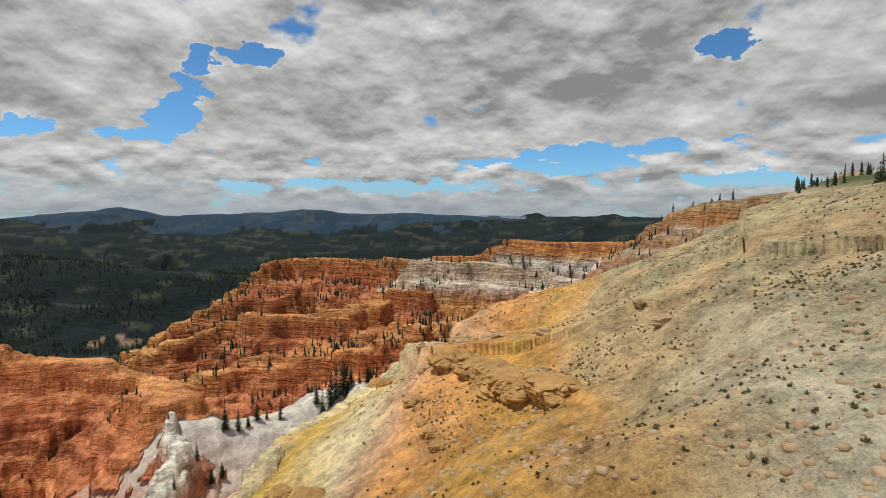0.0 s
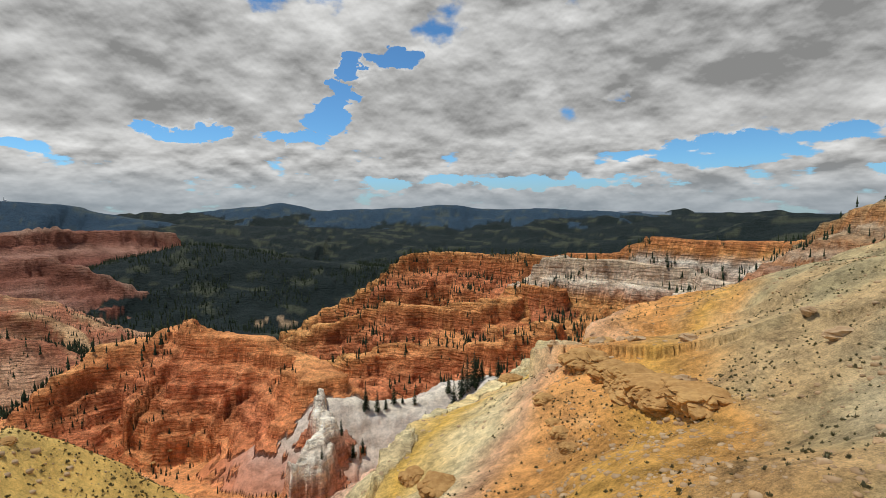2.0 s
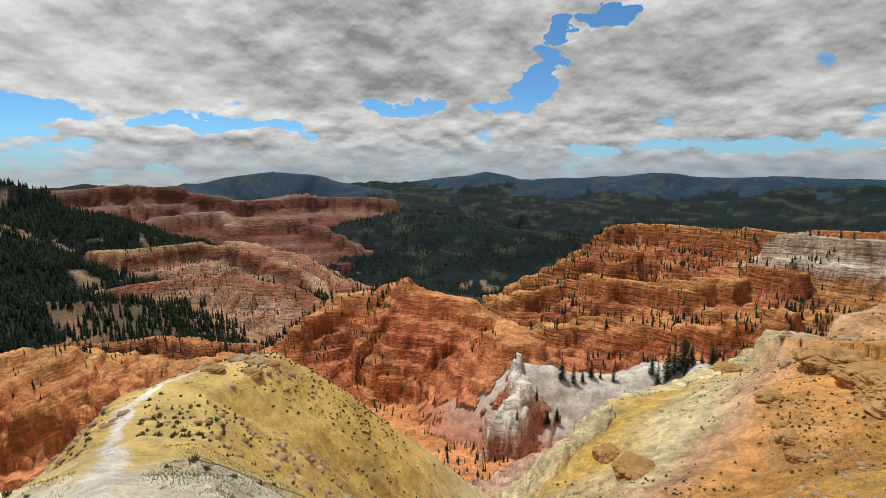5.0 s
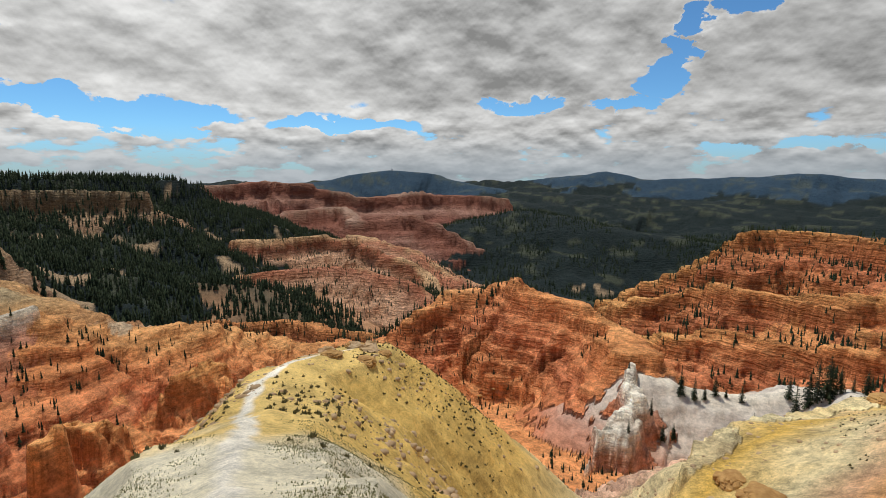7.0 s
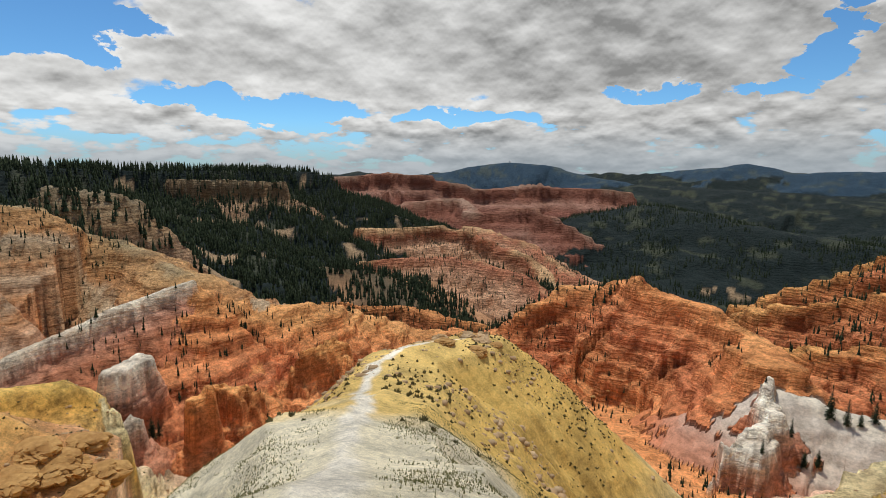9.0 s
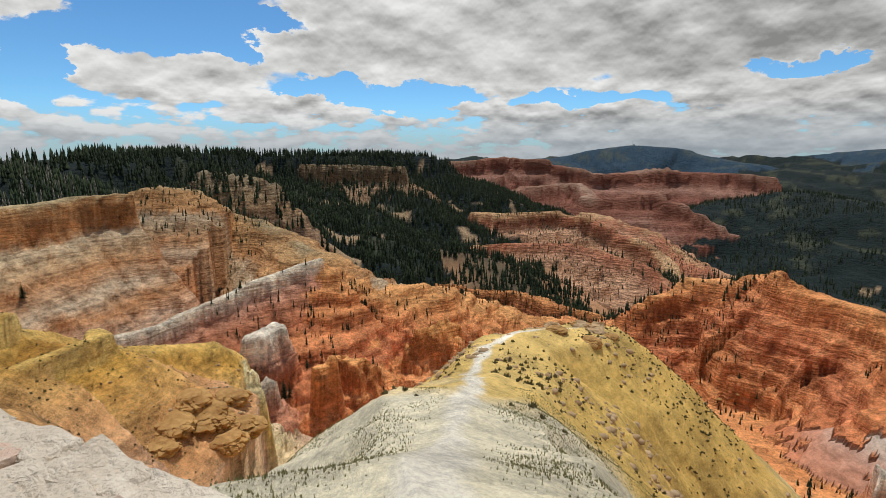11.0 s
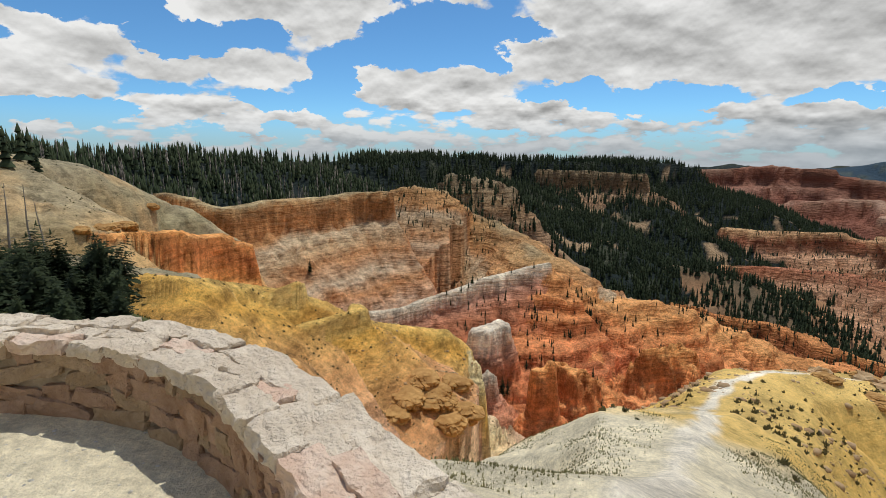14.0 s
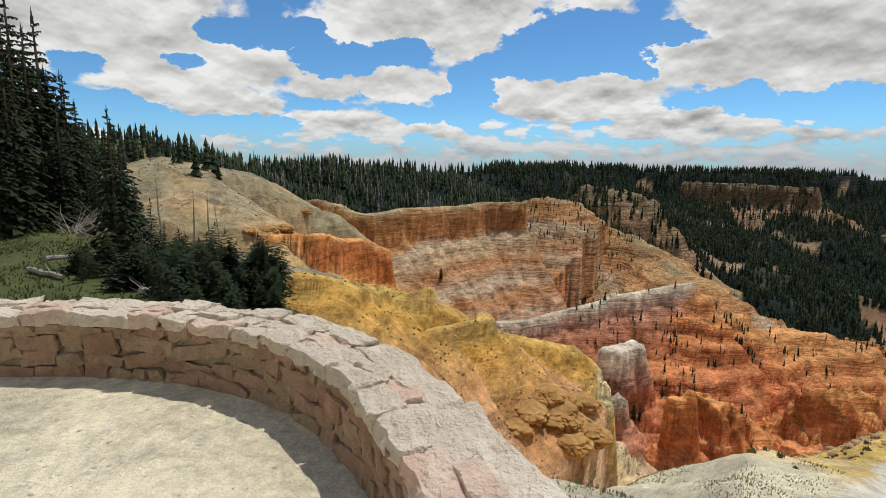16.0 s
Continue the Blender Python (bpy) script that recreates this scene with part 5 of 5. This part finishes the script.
def pine(x, y, z, h, kind, group):
    tree = tagged(new("spruce"), "dark green spruce with ragged drooping branches", "tree", group)
    tree.matrix_world = pose(x, y, z, 0, 0, RNG.uniform(0, 360)) @ Matrix.Diagonal((h, h, h, 1))
    for n, me in (("trunk", TRUNK), ("crown", CROWNS[kind])):
        ob = new(n, me)
        ob.parent = tree
    return tree


for lst, grp in ((PINES_A, "spruces beside the meadow"), (PINES_B, "spruces in the pale gully"), (PINES_C, "spruces below the ledge"), (PINES_D, "trees on the rim")):
    for (px, py, h, kind), z in zip(lst, heights(lst)):
        pine(px, py, float(z), h, kind, grp)

# dead standing trunks with broken branches
for k, ((px, py, h), z) in enumerate(zip(SNAGS, heights(SNAGS))):
    snag = tagged(new("dead_tree"), "bare grey dead conifer trunk with broken branches", "tree", "dead trees")
    snag.location = (px, py, float(z))
    rnd = random.Random(60 + k)
    bm = bmesh.new()
    lean = (rnd.uniform(-0.08, 0.08) * h, rnd.uniform(-0.08, 0.08) * h, h)
    stick(bm, (0, 0, -0.2), lean, 0.02 * h ** 0.8 + 0.01, 0.008, 7, 0.03, k, 6)
    part("trunk", bm, DEADWOOD, snag)
    for i in range(16):
        f = rnd.uniform(0.2, 0.95)
        a, L = rnd.uniform(0, 6.28), rnd.uniform(0.12, 0.5) * (1.1 - f) * min(h / 3, 1.6)
        p = Vector(lean) * f
        bm = bmesh.new()
        stick(bm, p, p + Vector((math.cos(a) * L, math.sin(a) * L, rnd.uniform(-0.1, 0.12))), 0.010, 0.003, 4, 0.02, i, 2)
        part("branch", bm, DEADWOOD, snag)

# low wind-pressed conifers
for k, ((px, py, h), z) in enumerate(zip(KRUMMHOLZ, heights(KRUMMHOLZ))):
    bush = tagged(new("low_conifer"), "low spreading dark green conifer thicket on the slope", "shrub", "low conifers")
    bush.location = (px, py, float(z))
    rnd = random.Random(90 + k)
    for i in range(9):
        ob = new("stem_crown", CROWNS[i % 3])
        ob.parent = bush
        q = h * rnd.uniform(0.55, 1.1)
        ob.matrix_basis = pose(rnd.uniform(-1, 1) * h * 0.85, rnd.uniform(-1, 1) * h * 0.85, -0.12 * h, rnd.uniform(-24, 24), rnd.uniform(-24, 24), rnd.uniform(0, 360)) @ Matrix.Diagonal((q * 1.9, q * 1.9, q, 1))

# tangles of grey dead branches
for k, ((px, py, h), z) in enumerate(zip(TANGLES, heights(TANGLES))):
    rnd = random.Random(130 + k)
    bm = bmesh.new()
    for i in range(60):
        a, L = rnd.uniform(0, 6.28), h * rnd.uniform(0.35, 1.0)
        p = Vector((rnd.uniform(-1, 1) * h * 0.8, rnd.uniform(-1, 1) * h * 0.8, rnd.uniform(-0.05, 0.15) * h))
        stick(bm, p, p + Vector((math.cos(a) * L, math.sin(a) * L, rnd.uniform(0.0, 0.8) * L)), 0.018 * h ** 0.5, 0.004, 4, 0.08 * h, i, 3)
    ob = part("dead_brush", bm, DEADWOOD)
    ob.location = (px, py, float(z))
    tagged(ob, "tangle of bleached grey dead conifer branches", "dead wood", "dead brush")

# fallen logs
for k, (x0, y0, x1, y1) in enumerate(LOGS):
    bm = bmesh.new()
    a, b = Vector((x0, y0, height(x0, y0) + 0.10)), Vector((x1, y1, height(x1, y1) + 0.10))
    mid = (a + b) / 2
    far_off = mid.length > 60
    stick(bm, a - mid, b - mid, 0.24 if far_off else 0.11, 0.12 if far_off else 0.07, 8, 0.05, k, 6)
    for i in range(5):
        p = (a - mid).lerp(b - mid, 0.15 + 0.17 * i)
        stick(bm, p, p + Vector((random.uniform(-0.4, 0.4), random.uniform(-0.4, 0.4), random.uniform(0.2, 0.5))), 0.03, 0.01, 5, 0.02, i, 2)
    ob = part("fallen_log", bm, DEADWOOD)
    ob.location = mid
    tagged(ob, "weathered grey fallen log lying on the slope", "log", "fallen logs")


# ---- ground cover ----
def tuft(rng, blades, wide, tall):
    V, Fc = [], []
    for i in range(blades):
        a, r = rng.uniform(0, 6.28), rng.uniform(0.1, 1.0) * wide
        h = tall * (1.1 - 0.7 * r / wide) * rng.uniform(0.6, 1.1)
        x0, y0 = math.cos(a) * r * 0.55, math.sin(a) * r * 0.55
        w = wide * rng.uniform(0.18, 0.38)
        b = len(V)
        t = rng.uniform(0, 6.28)
        V.extend([(x0 + w * math.cos(t), y0 + w * math.sin(t), rng.uniform(0, 0.25) * h), (x0 - w * math.cos(t), y0 - w * math.sin(t), rng.uniform(0, 0.25) * h), (math.cos(a) * r, math.sin(a) * r, h)])
        Fc.append((b, b + 1, b + 2))
    return np.array(V), np.array(Fc)


def pebble(rng):
    bm = bmesh.new()
    bmesh.ops.create_icosphere(bm, subdivisions=1, radius=0.5)
    V = np.array([v.co[:] for v in bm.verts]) * rng.uniform(0.7, 1.1, (len(bm.verts), 1)) * np.array([1.2, 0.9, 0.6])
    Fc = np.array([[v.index for v in f.verts] for f in bm.faces])
    bm.free()
    return V, Fc


BUSHES = [tuft(RNG, 16, 0.55, 0.75) for _ in range(5)]
BLADES = [tuft(RNG, 7, 0.25, 1.0) for _ in range(4)]
PEBBLES = [pebble(RNG) for _ in range(4)]


def scrub(x, y, h, rock, deep):
    patch = fbm(x / 7, y / 7, 1501, 2) + RNG.uniform(-0.7, 0.7, len(x))
    trail = to_line(x, y, TRAIL)[0]
    return is_rock(rock, "hillside", "spur", "yellow_rock", "grey_slope", "orange_rock", "meadow", "cream_rock") & (patch > np.where(is_rock(rock, "hillside") & (deep > 12), 0.55, np.where(is_rock(rock, "spur"), 0.4, 0.15))) & (trail > 0.9) & (np.hypot(x, y) > 17)


ax, ay = spread(4500, -46, 34, 10, 55, RNG)
bx, by = spread(9000, -46, 10, 45, 125, RNG)
cx, cy = spread(7500, 28, 82, 14, 52, RNG)
dx, dy = spread(8000, 88, 150, 14, 130, RNG)
grow("sagebrush", "small grey-green sagebrush clumps on the bare slopes", "shrub", BUSHES, SAGE, np.concatenate([ax, bx, cx, dx]), np.concatenate([ay, by, cy, dy]), scrub,
     lambda n: RNG.uniform(0.14, 0.52, n) ** 1.4, RNG)


def grassy(x, y, h, rock, deep):
    patch = fbm(x / 2.5, y / 2.5, 1601, 3) + RNG.uniform(-0.4, 0.4, len(x))
    left = np.degrees(np.arctan2(-x, y)) > 81
    return (to_line(x, y, TRAIL)[0] > 0.7 + RNG.uniform(0, 0.8, len(x))) & (h < -0.25) & is_rock(rock, "spur", "terrace") & (patch > np.where(left, -0.2, 0.18))


ax, ay = spread(42000, 40, 112, 3.0, 22, RNG)
grow("dry_grass", "short dry grass tufts on pale soil", "grass", BLADES, DRY_GRASS, ax, ay, grassy, lambda n: RNG.uniform(0.04, 0.11, n), RNG)


def green(x, y, h, rock, deep):
    return is_rock(rock, "meadow") & (deep < 1.6) & (fbm(x / 2.5, y / 2.5, 1601, 3) + RNG.uniform(-0.4, 0.4, len(x)) > -0.45)


ax, ay = spread(22000, 118, 162, 8, 45, RNG)
grow("meadow_grass", "short green grass on the shoulder below the spruces", "grass", BLADES, MEADOW_GRASS, ax, ay, green, lambda n: RNG.uniform(0.07, 0.2, n), RNG)


def stony(x, y, h, rock, deep):
    return is_rock(rock, "hillside", "spur", "yellow_rock", "grey_slope", "orange_rock", "cream_rock", "grey_scree") & ~(is_rock(rock, "spur") & (np.hypot(x, y) < 24)) & (fbm(x / 5, y / 5, 1701, 2) + RNG.uniform(-0.6, 0.6, len(x)) > 0.15)


ax, ay = spread(26000, -46, 110, 7, 45, RNG)
bx, by = spread(30000, -46, 110, 30, 115, RNG)
grow("loose_stones", "loose weathered stones strewn over the slopes", "stone", PEBBLES, BOULDER, np.concatenate([ax, bx]), np.concatenate([ay, by]), stony,
     lambda n: 0.05 + 0.75 * RNG.random(n) ** 7 + 0.10 * RNG.random(n), RNG, 0.1)


def on_terrace(x, y, h, rock, deep):
    return is_rock(rock, "terrace") & (deep < 0.01)


gx, gy = RNG.uniform(-2.6, 2.5, 5000), RNG.uniform(-6.5, 0.3, 5000)
grow("gravel", "pale limestone gravel strewn on the terrace floor", "gravel", PEBBLES, GRAVEL, gx, gy, on_terrace, lambda n: 0.006 + 0.03 * RNG.random(n) ** 4, RNG, 0.1)


def rim_trees(x, y, h, rock, deep):
    return is_rock(rock, "tan_cliff", "grey_slope", "meadow") & (h > -1.5) & (fbm(x / 12, y / 12, 1801, 2) > -0.2)


ax, ay = spread(240, -46, -34, 225, 330, RNG)
cx, cy = spread(900, 134, 162, 62, 230, RNG)
ax, ay = np.concatenate([ax, cx]), np.concatenate([ay, cy])
grow("rim_wood", "dark spruces along the rim of the plateau", "tree", MID_PROTOS, NEEDLES_FAR, ax, ay, rim_trees, lambda n: RNG.uniform(3.5, 7, n), RNG)


# ---- boulders, and the small marks of the far land ----
def boulder(x, y, size, seed, mat, label):
    bm = bmesh.new()
    bmesh.ops.create_icosphere(bm, subdivisions=3, radius=0.5)
    for v in bm.verts:
        n = noise.noise_vector(v.co * 2.2 + Vector((seed, 0, 0))) * 0.32 + noise.noise_vector(v.co * 6 + Vector((0, seed, 0))) * 0.09
        c = v.co + n
        v.co = Vector((c.x * 1.35, c.y, c.z * 0.62)) * size
        v.co.z = round(v.co.z / (0.14 * size)) * 0.09 * size + v.co.z * 0.36
    ob = part("boulder", bm, mat)
    ob.location = (x, y, height(x, y) + 0.10 * size)
    ob.rotation_euler = (0, 0, seed * 1.7)
    tagged(ob, label, "boulder", "boulders on the slopes")


for k, (bx, by, size) in enumerate(BOULDERS):
    boulder(bx, by, size, k, BOULDER, "weathered orange-tan boulder half sunk in the slope")

def outcrop(x, y, size, seed):
    """A craggy outcrop of flat-lying beds, cut by joints, undercut at its foot."""
    bm = bmesh.new()
    bmesh.ops.create_icosphere(bm, subdivisions=5, radius=0.5)
    off = Vector((seed * 3.1, seed * 1.7, 0))
    for v in bm.verts:
        c = v.co.copy()
        q = c + off
        wave = noise.noise(Vector((q.x * 2.2, q.y * 2.2, c.z * 2.2))) * 0.35 + noise.noise(Vector((q.x * 5, q.y * 5, c.z * 4))) * 0.16
        joint = abs(noise.noise(Vector((q.x * 6.5, q.y * 6.5, c.z * 1.2))))
        bed = noise.noise(Vector((q.x * 0.8, q.y * 0.8, c.z * 13 + seed)))
        grit = noise.noise(q * 17) * 0.03
        out = 1 + wave + 0.12 * bed - 0.20 * max(0, 0.14 - joint) / 0.14 + grit
        v.co = Vector((c.x * 1.25 * out, c.y * 1.25 * out, c.z * (0.62 + 0.5 * wave))) * size
    bmesh.ops.recalc_face_normals(bm, faces=bm.faces[:])
    ob = part("rock_outcrop", bm, CRAG)
    ob.location = (x, y, height(x, y) - 0.06 * size)
    ob.rotation_euler = (0, 0, seed * 2.3)
    tagged(ob, "craggy orange-tan rock outcrop standing out of the slope", "rock outcrop", "rock outcrops")


for k, (bx, by, size) in enumerate(OUTCROPS_RIGHT + OUTCROPS_LEFT):
    outcrop(bx, by, size, k)

MAST = (-3258, 2304)
mast = tagged(new("radio_mast"), "small pale radio mast on the far summit", "mast")
mz = height(MAST[0], MAST[1])
mast.location = (MAST[0], MAST[1], mz)
bm = bmesh.new()
stick(bm, (0, 0, -2), (0, 0, 26), 2.2, 1.2, 6, 0, 0, 3)
part("pole", bm, WHITE_PAINT, mast)
bm = bmesh.new()
bmesh.ops.create_uvsphere(bm, u_segments=12, v_segments=8, radius=6.0)
bmesh.ops.translate(bm, verts=bm.verts[:], vec=(14, 0, 5))
part("radome", bm, WHITE_PAINT, mast, "white radar dome")
